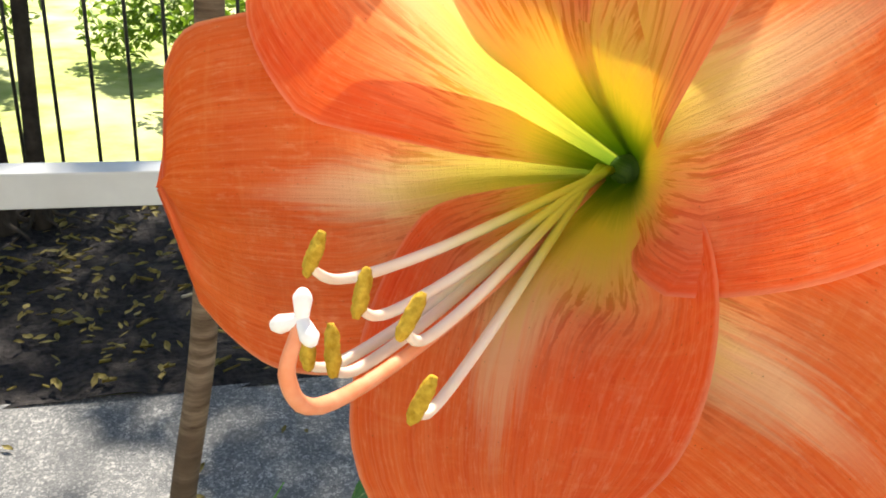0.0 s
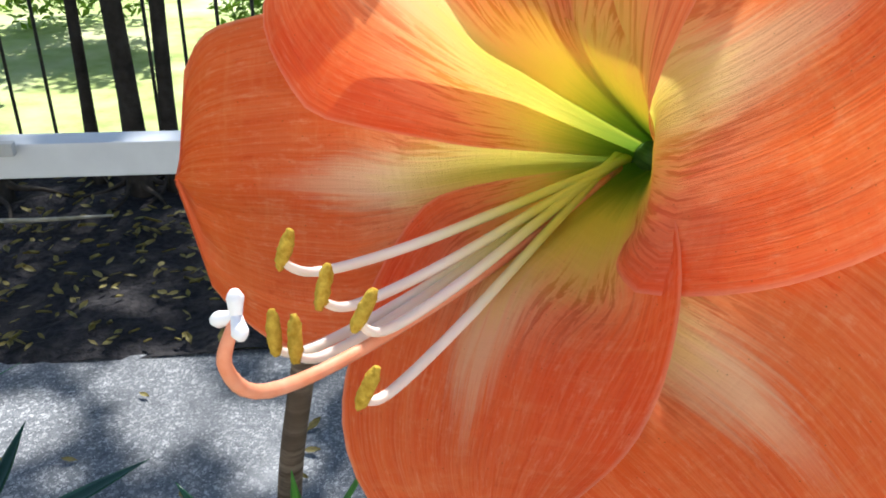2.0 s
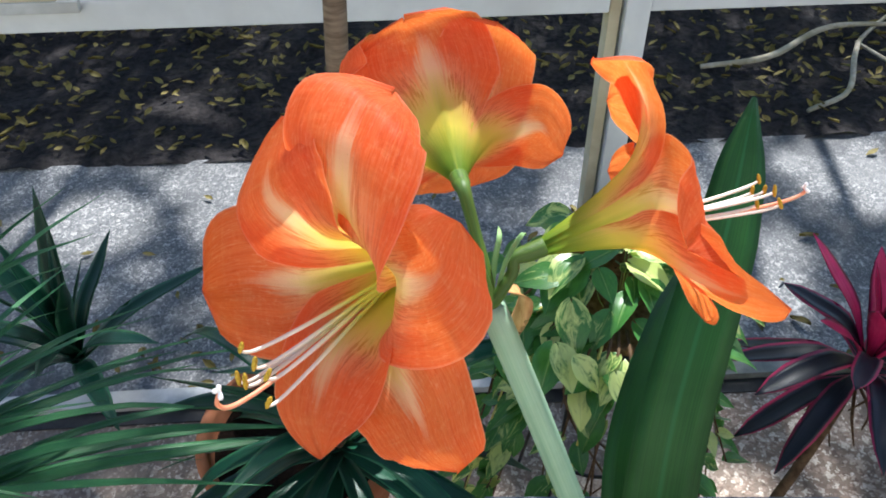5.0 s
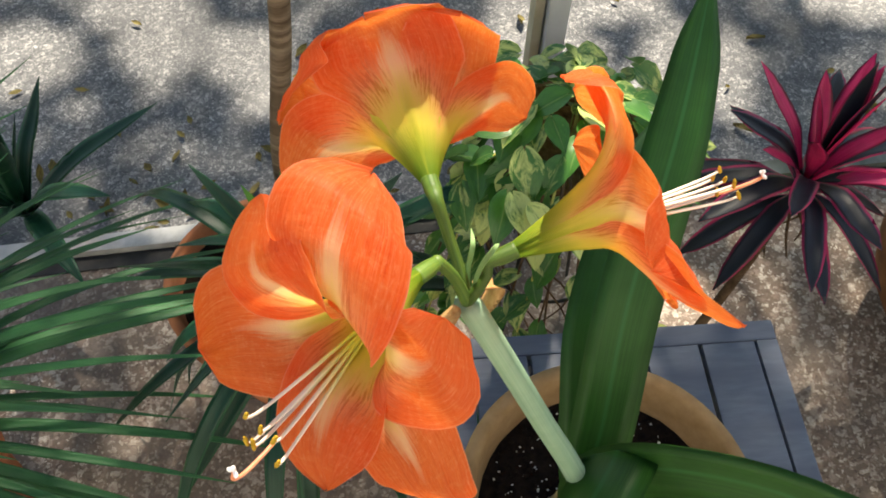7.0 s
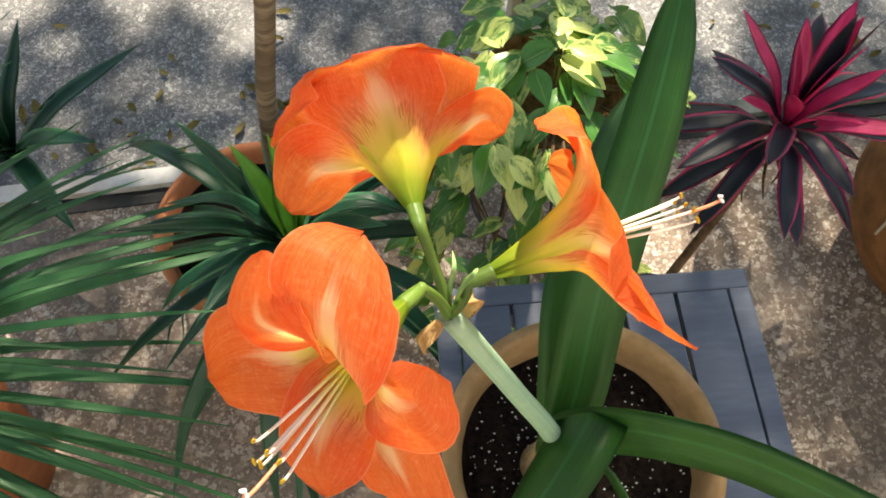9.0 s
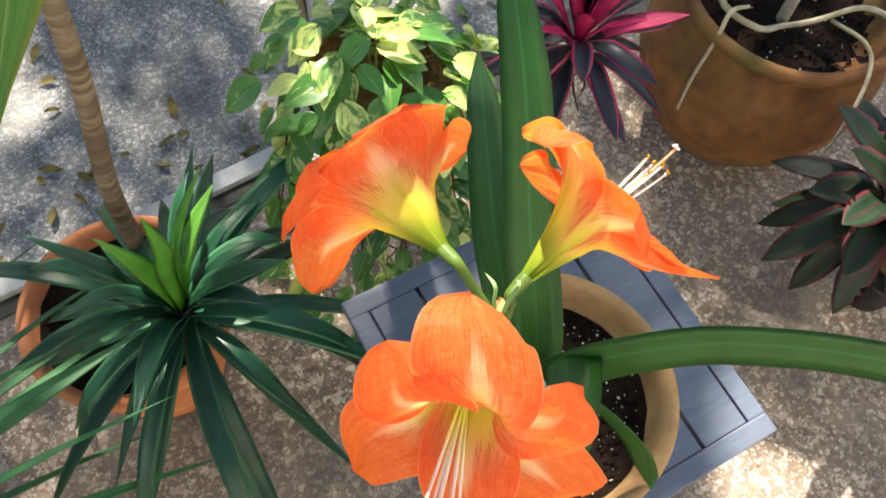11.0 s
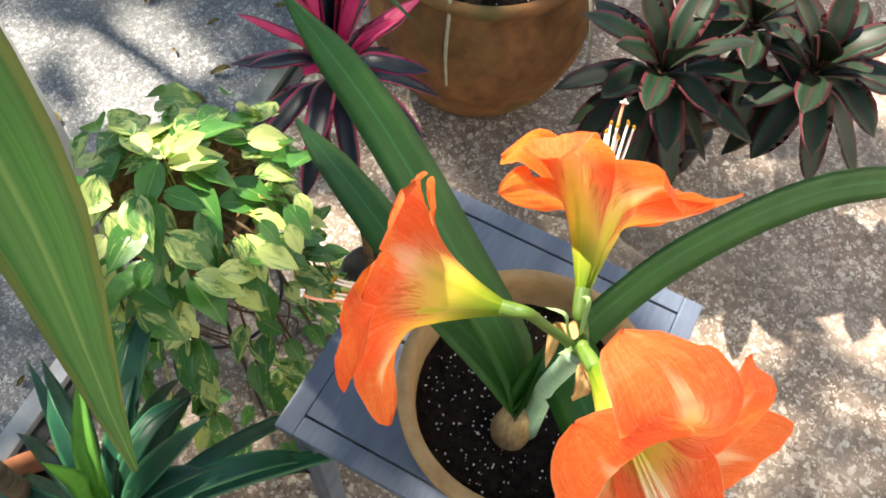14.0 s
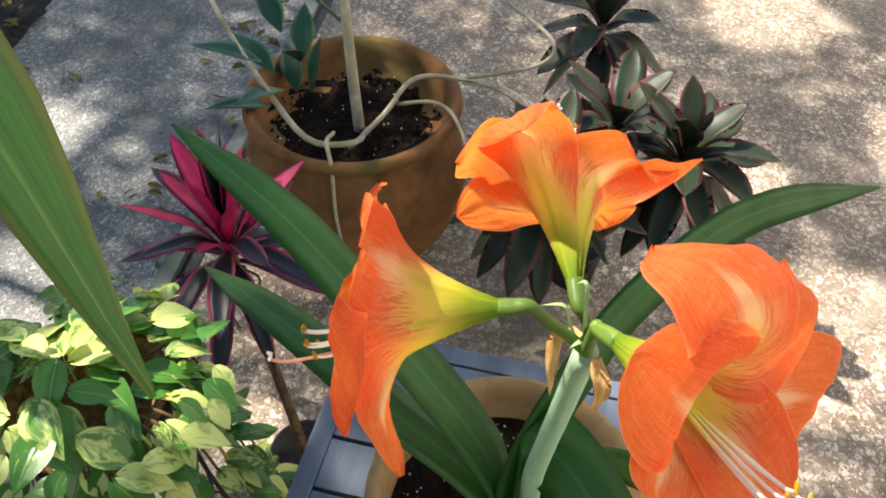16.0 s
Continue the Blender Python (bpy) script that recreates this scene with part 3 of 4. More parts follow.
def midline(axis, points):
    """Even samples along a petal's middle, from the ovary through the tube, over the lip to the tip; and the lip's share of the way."""
    lip = points[0]
    along = lip.dot(axis)
    radial = lip - axis * along
    r_lip, radial = radial.length, radial.normalized()
    ctrl = [radial * 0.0032, axis * along * 0.34 + radial * (0.0026 + r_lip * 0.24), axis * along * 0.70 + radial * r_lip * 0.64]
    fine = smooth_path(ctrl + list(points), ROWS * 4)
    run = [0.0]
    for p, q in zip(fine, fine[1:]):
        run.append(run[-1] + (q - p).length)
    even, k = [], 0
    for i in range(ROWS + 1):
        d = run[-1] * i / ROWS
        while k < len(run) - 2 and run[k + 1] < d:
            k += 1
        f = (d - run[k]) / max(1e-9, run[k + 1] - run[k])
        even.append(fine[k].lerp(fine[k + 1], f))
    return even, run[round(3 / (len(ctrl) + len(points) - 1) * ROWS * 4)] / run[-1]


def trumpet(axis, mids):
    """The sheet that the six petals share: a place on each row at any angle round the axis, blended between their midlines."""
    up = axis.orthogonal().normalized()
    side = axis.cross(up)

    def angle(p):
        return math.atan2(p.dot(side), p.dot(up)) % math.tau

    rings = []
    for i in range(ROWS + 1):
        rings.append(sorted((angle(m[i]), m[i].dot(axis), (m[i] - axis * m[i].dot(axis)).length) for m in mids))

    def at(i, phi):
        ring = rings[i]
        phi = phi % math.tau
        p = phi if phi >= ring[0][0] else phi + math.tau
        for k in range(6):
            lo, hi = ring[k][0], ring[(k + 1) % 6][0] + (math.tau if k == 5 else 0)
            if lo <= p <= hi:
                break
        f = (p - lo) / max(1e-6, hi - lo)
        f = f * f * (3 - 2 * f)
        a = ring[k][1] * (1 - f) + ring[(k + 1) % 6][1] * f
        r = ring[k][2] * (1 - f) + ring[(k + 1) % 6][2] * f
        return axis * a + (up * math.cos(phi) + side * math.sin(phi)) * r
    return at, angle


def tepal_surface(sheet, axis, mid, t_lip, width, bend, ruffle, seed, outer, twist, point, own):
    """One petal laid round its midline. bend: roundness of its outer part across the midline, edges forward (+) or
    rolled back (-); own: how far its outer part leaves the shared trumpet."""
    at, angle = sheet
    lip = mid[round(t_lip * ROWS)]
    radial = (lip - axis * lip.dot(axis)).normalized()
    vs, fs, uv = [], [], []
    for i, p in enumerate(mid):
        t = i / ROWS
        tan = (mid[min(i + 1, ROWS)] - mid[max(i - 1, 0)]).normalized()
        r = max((p - axis * p.dot(axis)).length, 0.0036)
        side = axis.cross(radial)
        side = (side - tan * side.dot(tan)).normalized()
        side = Matrix.Rotation(twist * max(0.0, (t - 0.4) / 0.6) ** 1.4, 3, tan) @ side
        face = tan.cross(side)
        grow = min(1.0, t / 0.66)
        w = width * (0.16 + 0.84 * math.sin(grow * math.pi / 2) ** 1.35)
        if t > 0.66:
            w *= max(0.0, 1 - ((t - 0.66) / 0.34) ** 2.6) ** point
        w = max(min(w, r * 1.08), 0.0006)
        out = max(0.0, min(1.0, (t - 0.42) / 0.36))
        out = out * out * (3 - 2 * out)
        bow = (1 - out) / r + out * bend / width
        mid_zone = math.sin(math.pi * max(0.0, min(1.0, (t - 0.35) / 0.65)))
        b = max(0.0, min(1.0, (t / t_lip - 0.70) / 0.60))
        b = own * b * b * (3 - 2 * b)
        phi = angle(p)
        for j in range(COLS + 1):
            v = j / COLS * 2 - 1
            s = v * w
            q = bow * s
            dx, dy = (math.sin(q) / bow, (1 - math.cos(q)) / bow) if abs(bow) > 1e-4 else (s, 0.0)
            up = -0.0006 - 0.0020 * mid_zone if outer else 0.0006
            up += width * ruffle * out * (abs(v) ** 2.2 * math.sin(8.5 * t + 2.6 * v + seed) + 0.25 * math.sin(4.2 * v + 2 * seed + 4 * t))
            up -= 0.040 * width * math.exp(-(v * 4.5) ** 2) * min(1.0, t * 3)
            up += 0.010 * width * out * math.sin(17 * v + seed + 3 * t) + 0.007 * width * out * math.sin(46 * t + 3 * v * v * seed)
            shared = at(i, phi + max(-1.32, min(1.32, s / r)))
            vs.append(shared.lerp(p + side * dx + face * dy, b) + face * up)
            uv.append((0.5 + v / 2, t))
    for i in range(ROWS):
        for j in range(COLS):
            a = i * (COLS + 1) + j
            fs.append((a, a + 1, a + COLS + 2, a + COLS + 1))
    return vs, fs, uv


def flower(label, origin, centre, tepals, anthers, stigma, seed=0, pedicel=(), sag=0.006, own=0.6):
    """A funnel flower: an ovary with six petals, six stamens and a style as its pieces.
    origin: where the tube leaves the ovary; centre: the middle of its mouth."""
    m = Matrix.Translation(Vector(origin))
    o = Vector(origin)
    axis = (Vector(centre) - o).normalized()
    rnd = random.Random(seed)
    pts = [Vector(p) - o for p in pedicel] + [axis * -0.013, axis * -0.006, axis * 0.001]
    vs, fs, uv = tube(pts, (0.0031, 0.0027, 0.0026, 0.0030, 0.0040, 0.0041), 14, 26)
    body = mesh_ob("flower", vs, fs, OVARY, plant, label, uv, at=m)
    mids = [midline(axis, [Vector(p) - o for p in q[0]]) for q in tepals]
    sheet = trumpet(axis, [m for m, _ in mids])
    for i, ((mid, t_lip), (_, width, bend, ruffle, outer, twist, point)) in enumerate(zip(mids, tepals)):
        vs, fs, uv = tepal_surface(sheet, axis, mid, t_lip, width, bend, ruffle, seed * 3.3 + i * 1.9, outer, twist, point, own)
        mesh_ob("tepal", vs, fs, PETAL, body, uvs=uv)
    # stamens lie low in the tube and turn up at their ends
    down = (Vector((0, 0, -1)) + axis * axis.z).normalized()
    across = axis.cross(down)
    for k, place in enumerate(anthers):
        tip = Vector(place) - o
        root = axis * 0.012 + across * (0.0012 * math.cos(k * 1.05)) + down * 0.001
        way = (tip - root).normalized()
        low = down * sag * rnd.uniform(0.85, 1.1)
        p = [root, root.lerp(tip, 0.35) + low * 0.45, root.lerp(tip, 0.68) + low * 0.85, root.lerp(tip, 0.90) + low * 0.85, tip - way * 0.0012 + low * 0.45, tip]
        fil = rod("filament", p, (0.00078, 0.00080, 0.00078, 0.00070, 0.00055, 0.0003), FILAMENT, body, 8, 28)
        lean = (-down + across * rnd.uniform(-0.35, 0.35) + axis * rnd.uniform(-0.15, 0.25)).normalized() * 0.0029
        vs, fs, uv = tube([tip - lean, tip - lean * 0.6, tip, tip + lean * 0.6, tip + lean], (0.0004, 0.00085, 0.00092, 0.00080, 0.0004), 10, 16)
        vs = [v + Vector((noise.noise(v * 1900), noise.noise(v * 1900 + Vector((5, 0, 0))), 0)) * 0.00024 for v in vs]
        mesh_ob("anther", vs, fs, POLLEN, fil, "anther dusted with yellow pollen", uv)
    tip = Vector(stigma) - o
    root = axis * 0.012 + down * 0.003
    p = [root, root.lerp(tip, 0.38) + down * sag * 1.3, root.lerp(tip, 0.72) + down * sag * 1.9, root.lerp(tip, 0.92) + down * sag * 1.8, tip + down * sag * 0.9, tip]
    sty = rod("style", p, (0.00075, 0.00075, 0.00080, 0.00085, 0.00080, 0.0006), STYLE, body, 8, 28, "salmon pink style")
    lobes_v, lobes_f = [], []
    for q in range(3):
        a = radians(120 * q + 90)
        out = across * math.cos(a) + down * -math.sin(a) + axis * 0.30
        v2, f2, _ = tube([tip, tip + out * 0.0011, tip + out * 0.0020, tip + out * 0.0027], (0.0006, 0.00075, 0.0009, 0.00045), 10, 8)
        lobes_f += [tuple(k + len(lobes_v) for k in f) for f in f2]
        lobes_v += v2
    mesh_ob("stigma", lobes_v, lobes_f, STIGMA, sty, "white three-lobed stigma")
    return body


def anthers_round(stigma, origin, back):
    """Places of six anthers in a loose bunch behind the stigma."""
    s, o = Vector(stigma), Vector(origin)
    d = (o - s).normalized()
    a = d.cross(Vector((0, 0, 1))).normalized()
    b = a.cross(d)
    spots = ((-0.008, 0.004), (-0.004, 0.008), (0.001, 0.005), (0.005, 0.008), (0.006, 0.001), (-0.001, 0.000))
    return [s + d * (back + 0.0012 * k) + a * u + b * v for k, (u, v) in enumerate(spots)]


# petals: lip, then on to the tip; half width, bend across, ruffle, outer, twist, bluntness
flower("open orange flower, white-striped with a yellow-green throat", (-0.295, -0.068, 1.309), (-0.332, -0.101, 1.327), [
    ([(-0.323, -0.100, 1.344), (-0.328, -0.106, 1.362), (-0.326, -0.100, 1.382), (-0.317, -0.084, 1.391), (-0.308, -0.068, 1.381)], 0.029, -0.45, 0.04, True, 0.0, 0.40),
    ([(-0.337, -0.089, 1.338), (-0.352, -0.084, 1.355), (-0.346, -0.064, 1.370)], 0.028, -0.15, 0.05, False, -0.15, 0.62),
    ([(-0.345, -0.089, 1.315), (-0.367, -0.086, 1.315), (-0.379, -0.093, 1.318)], 0.030, 0.15, 0.05, True, 0.0, 0.34),
    ([(-0.333, -0.112, 1.306), (-0.341, -0.129, 1.292), (-0.339, -0.140, 1.281)], 0.023, 0.10, 0.05, False, 0.0, 0.85),
    ([(-0.318, -0.117, 1.307), (-0.309, -0.140, 1.306), (-0.302, -0.154, 1.300), (-0.294, -0.156, 1.292)], 0.031, -0.40, 0.05, True, 0.0, 0.36),
    ([(-0.311, -0.108, 1.333), (-0.304, -0.122, 1.345), (-0.297, -0.126, 1.355), (-0.291, -0.117, 1.366)], 0.027, -0.50, 0.04, False, 0.0, 0.40)],
    ((-0.362, -0.122, 1.320), (-0.3575, -0.127, 1.3175), (-0.353, -0.131, 1.3165), (-0.353, -0.1375, 1.3105), (-0.361, -0.130, 1.3125), (-0.3635, -0.1285, 1.3125)),
    (-0.3655, -0.142, 1.3235), seed=1, pedicel=[HUB, HUB + Vector((-0.006, 0.000, 0.022)), HUB + Vector((-0.013, 0.000, 0.037))], sag=0.0060, own=0.65)
flower("orange flower glowing yellow at its upper petals", (-0.250, -0.050, 1.291), (-0.190, -0.036, 1.307), [
    ([(-0.207, -0.025, 1.319), (-0.203, -0.016, 1.338), (-0.213, -0.007, 1.355), (-0.230, -0.017, 1.361)], 0.026, -0.40, 0.05, True, 0.0, 0.60),
    ([(-0.207, -0.054, 1.316), (-0.193, -0.070, 1.321), (-0.203, -0.082, 1.316)], 0.024, -0.50, 0.06, False, 0.0, 0.45),
    ([(-0.205, -0.058, 1.296), (-0.189, -0.082, 1.301), (-0.170, -0.107, 1.309)], 0.027, 0.30, 0.04, True, 0.0, 0.60),
    ([(-0.198, -0.047, 1.284), (-0.182, -0.060, 1.269), (-0.178, -0.066, 1.257)], 0.024, -0.40, 0.06, False, 0.0, 0.50),
    ([(-0.200, -0.026, 1.288), (-0.194, -0.006, 1.282), (-0.207, 0.013, 1.280)], 0.026, -0.30, 0.06, True, 0.0, 0.60),
    ([(-0.200, -0.015, 1.307), (-0.198, 0.003, 1.322), (-0.214, 0.012, 1.322)], 0.026, -0.40, 0.06, False, 0.0, 0.45)],
    anthers_round((-0.134, -0.032, 1.300), (-0.25, -0.05, 1.291), 0.016), (-0.134, -0.032, 1.302), seed=2,
    pedicel=[HUB, HUB + Vector((0.004, 0.000, 0.008)), HUB + Vector((0.009, 0.004, 0.015))], sag=0.003, own=0.45)
flower("orange flower with a yellow midrib on the back of each petal", (-0.283, -0.018, 1.305), (-0.290, 0.045, 1.296), [
    ([(-0.291, 0.026, 1.326), (-0.298, 0.040, 1.346), (-0.304, 0.036, 1.354)], 0.036, -0.15, 0.04, True, 0.0, 0.28),
    ([(-0.269, 0.027, 1.319), (-0.263, 0.043, 1.337), (-0.261, 0.039, 1.347)], 0.028, -0.35, 0.06, False, 0.0, 0.34),
    ([(-0.261, 0.026, 1.296), (-0.239, 0.044, 1.288), (-0.224, 0.044, 1.269)], 0.027, -0.10, 0.05, True, 0.0, 0.45),
    ([(-0.280, 0.030, 1.272), (-0.274, 0.045, 1.260), (-0.272, 0.043, 1.250)], 0.029, -0.25, 0.06, False, 0.0, 0.45),
    ([(-0.307, 0.024, 1.288), (-0.330, 0.028, 1.279), (-0.347, 0.014, 1.261)], 0.032, -0.05, 0.05, True, 0.0, 0.45),
    ([(-0.312, 0.027, 1.314), (-0.333, 0.042, 1.323), (-0.346, 0.031, 1.306)], 0.034, -0.30, 0.05, False, 0.0, 0.38)],
    anthers_round((-0.304, 0.083, 1.272), (-0.283, -0.018, 1.305), 0.018), (-0.304, 0.083, 1.272), seed=3,
    pedicel=[HUB, HUB + Vector((-0.002, 0.009, 0.012)), HUB + Vector((-0.006, 0.020, 0.026))], sag=0.004, own=0.35)
# dry sheath and small bracts at the hub
leaf("sheath", [HUB + Vector((0.004, 0.004, 0.004)), HUB + Vector((0.014, 0.010, -0.006)), HUB + Vector((0.012, 0.012, -0.028)), HUB + Vector((0.006, 0.012, -0.05))], 0.010, PAPERY, plant, "dry brown papery sheath", fold=0.6, thick=0.0006, wave=0.3)
leaf("sheath", [HUB + Vector((-0.004, -0.004, 0.002)), HUB + Vector((-0.012, -0.008, -0.01)), HUB + Vector((-0.014, -0.008, -0.03))], 0.009, PAPERY, plant, "dry brown papery sheath", fold=0.6, thick=0.0006, wave=0.3)
for dx, dy, up in ((0.006, 0.004, 0.034), (0.002, 0.010, 0.026), (-0.006, 0.004, 0.022)):
    leaf("bract", [HUB + Vector((dx * 0.3, dy * 0.3, 0.0)), HUB + Vector((dx, dy, up * 0.6)), HUB + Vector((dx * 2.0, dy * 1.4, up)), HUB + Vector((dx * 2.4, dy * 2.4, up * 0.9))], 0.0026, STEM, plant, "small pale green bract", fold=0.5, thick=0.0006, n=14)

NECK = BULB_AT + Vector((0, 0, 0.106))
LEAVES = [
    ([NECK, (-0.135, -0.015, 0.90), (-0.110, 0.060, 1.00), (-0.055, 0.170, 1.085), (-0.004, 0.287, 1.139)], 0.056, (0, -0.4, 1)),
    ([NECK, (-0.140, 0.005, 0.88), (-0.125, 0.080, 0.94), (-0.07, 0.185, 0.965), (-0.002, 0.297, 0.951)], 0.050, (0, -0.4, 1)),
    ([NECK, (-0.140, -0.047, 0.90), (-0.100, -0.075, 0.985), (-0.02, -0.130, 1.03), (0.10, -0.235, 1.03), (0.235, -0.40, 0.97)], 0.052, (-0.45, -0.38, 1)),
    ([NECK, (-0.146, -0.045, 0.905), (-0.138, -0.047, 0.958), (-0.165, -0.080, 0.968), (-0.207, -0.122, 0.945), (-0.262, -0.172, 0.885)], 0.066, (0, -0.4, 1)),
    ([NECK, (-0.138, -0.056, 0.87), (-0.115, -0.090, 0.895), (-0.092, -0.145, 0.86), (-0.08, -0.19, 0.78)], 0.052, (0, -0.4, 1)),
]
for pts, w, facing in LEAVES:
    leaf("leaf", pts, w, STRAP, plant, "glossy dark green strap leaf", fold=0.16, thick=0.003, n=28, shape=(0.5, 0.8, 1.0, 1.0, 1.0, 0.98, 0.92, 0.72, 0.08), up=facing)

# ---- dracaena in its pot ----
DP = Vector((-0.510, 0.525, 0.0))
dpot = empty("terracotta_pot", "wide terracotta pot on the patio floor", "plant pot", at=Matrix.Translation(DP))
vs, fs = lathe([(0.0, 0.006), (0.105, 0.006), (0.112, 0.0), (0.125, 0.06), (0.148, 0.18), (0.160, 0.28), (0.163, 0.29), (0.175, 0.295), (0.177, 0.345), (0.172, 0.352), (0.160, 0.352), (0.155, 0.34), (0.150, 0.30), (0.12, 0.29)], 64)
mesh_ob("pot_body", vs, fs, TERRACOTTA, dpot)
soil_disc("soil", 0.151, 0.312, (0, 0), dpot, 8)
drac = empty("dracaena", "dracaena with a bare ringed trunk and low blue-green rosette", "plant")
rod("trunk", [(-0.448, 0.53, 0.30), (-0.440, 0.53, 0.47), (-0.428, 0.53, 0.68), (-0.390, 0.53, 0.93), (-0.372, 0.53, 1.2), (-0.362, 0.54, 1.62), (-0.36, 0.55, 1.95)],
    (0.017, 0.0155, 0.0145, 0.0135, 0.013, 0.0125, 0.012), BARK, drac, 12, 60, "slender grey-brown ringed trunk")
ROS = Vector((-0.425, 0.390, 0.515))
rod("side_shoot", [(-0.44, 0.47, 0.31), (-0.43, 0.44, 0.42), ROS], (0.014, 0.013, 0.012), BARK, drac, 10, 10)
rnd = random.Random(11)
for i in range(46):
    a = i * 2.39996 + rnd.uniform(-0.5, 0.5)
    lift = 1.0 - i / 46
    el = radians(-40 + 118 * lift ** 1.1 + rnd.uniform(-16, 16))
    L = rnd.uniform(0.24, 0.44) * (0.85 if lift > 0.85 else 1.0)
    d = Vector((math.cos(a) * math.cos(el), math.sin(a) * math.cos(el), math.sin(el)))
    o = Vector((math.cos(a + rnd.uniform(-0.6, 0.6)), math.sin(a), 0))
    b = ROS + Vector((0, 0, -0.05 + 0.06 * lift)) + o * 0.008
    sag = rnd.uniform(0.1, 0.75) * L * math.cos(el)
    p = [b, b + d * L * 0.33 + Vector((0, 0, 0.02)), b + d * L * 0.66 + o * 0.01 + Vector((0, 0, 0.01 - sag * 0.30)), b + d * L * (1 - 0.2 * sag / L) + o * rnd.uniform(0, 0.05) - Vector((0, 0, sag))]
    leaf("leaf", p, rnd.uniform(0.023, 0.036), DRAC_YOUNG if lift > 0.93 else DRAC, drac, fold=0.30, thick=0.0012, n=14,
         shape=(0.55, 0.8, 1.0, 1.0, 0.82, 0.48, 0.03), twist=rnd.uniform(-0.9, 0.9), wave=0.05, seed=i)
for p, w, mt in (([(-0.36, 0.55, 1.93), (-0.33, 0.40, 1.79), (-0.338, 0.235, 1.61), (-0.380, 0.110, 1.505), (-0.434, 0.037, 1.452)], 0.050, OLD_LEAF),
                 ([(-0.36, 0.55, 1.94), (-0.33, 0.42, 1.86), (-0.28, 0.24, 1.62), (-0.21, 0.066, 1.391)], 0.034, DRAC)):
    leaf("hanging_leaf", p, w, mt, drac, "long arching leaf hanging from the crown", fold=0.22, thick=0.0015, n=24, shape=(0.5, 0.9, 1.0, 1.0, 0.85, 0.55, 0.03))
for i in range(12):
    a = i * 2.39996 + 0.7
    el = radians(rnd.uniform(10, 70))
    d = Vector((math.cos(a) * math.cos(el) * 0.6 - 0.6, math.sin(a) * math.cos(el) * 0.8, math.sin(el)))
    b = Vector((-0.36, 0.55, 1.95))
    leaf("leaf", [b, b + d * 0.15, b + d * 0.32 + Vector((0, 0, -0.04))], 0.032, DRAC, drac, fold=0.3, thick=0.0012, n=10)

# ---- big mossy pot ----
BP = Vector((0.945, 0.415, 0.0))
bpot = empty("large_pot", "large weathered brown clay pot with mossy rim", "plant pot", at=Matrix.Translation(BP))
vs, fs = lathe([(0.0, 0.006), (0.14, 0.006), (0.15, 0.0), (0.185, 0.04), (0.235, 0.12), (0.262, 0.20), (0.268, 0.265), (0.258, 0.335), (0.238, 0.395), (0.230, 0.415), (0.234, 0.425), (0.246, 0.432), (0.250, 0.446),
                (0.244, 0.458), (0.232, 0.460), (0.222, 0.452), (0.215, 0.42), (0.212, 0.38), (0.15, 0.37)], 80)
mesh_ob("pot_body", vs, fs, MOSSY, bpot)
soil_disc("soil", 0.214, 0.375, (0, 0), bpot, 13, bumpy=0.014)
grit("soil_crumb", 0.20, 0.38, (0, 0), bpot, 300, 0.008, SOIL, 15, "dark soil lumps with a few pale bits")
grit("perlite", 0.20, 0.382, (0, 0), bpot, 60, 0.0035, PERLITE, 16, "pale bits in the soil")
shrub = empty("potted_shrub", "bare-rooted shrub with grey trailing branches in the large pot", "plant")
rod("stem", [(0.93, 0.40, 0.36), (0.955, 0.415, 0.5), (1.0, 0.435, 0.68), (1.06, 0.46, 0.95), (1.1, 0.5, 1.3)], (0.014, 0.013, 0.011, 0.010, 0.009), ROOT, shrub, 10, 24)
for pts, r in (([(0.92, 0.38, 0.385), (0.80, 0.375, 0.445), (0.755, 0.46, 0.475), (0.84, 0.57, 0.52), (0.97, 0.70, 0.58), (1.12, 0.82, 0.62), (1.3, 0.98, 0.72)], (0.008, 0.010, 0.010, 0.009, 0.008, 0.007)),
               ([(0.80, 0.42, 0.465), (0.735, 0.415, 0.492), (0.705, 0.40, 0.45), (0.685, 0.395, 0.34), (0.665, 0.38, 0.26)], (0.006, 0.007, 0.0065, 0.006, 0.004)),
               ([(0.84, 0.40, 0.39), (0.90, 0.33, 0.455), (0.975, 0.28, 0.50), (0.995, 0.18, 0.50), (0.95, 0.06, 0.50), (0.90, -0.02, 0.43)], (0.009, 0.009, 0.008, 0.006, 0.004)),
               ([(0.93, 0.31, 0.46), (0.932, 0.225, 0.475), (0.877, 0.166, 0.475), (0.80, 0.12, 0.41), (0.765, 0.10, 0.27)], (0.007, 0.0065, 0.006, 0.005, 0.004)),
               ([(0.98, 0.17, 0.50), (0.90, 0.05, 0.55), (0.79, -0.045, 0.52), (0.72, -0.10, 0.44)], (0.004, 0.0035, 0.003, 0.003))):
    rod("branch", pts, [q * 0.68 for q in r], ROOT, shrub, 8, 26)
rod("branch", [(0.995, 0.18, 0.50), (1.09, 0.02, 0.49), (1.17, -0.02, 0.50), (1.26, 0.05, 0.51), (1.34, 0.11, 0.50), (1.5, 0.2, 0.52)], (0.005, 0.005, 0.0045, 0.005, 0.005, 0.004), ROOT, shrub, 8, 26)
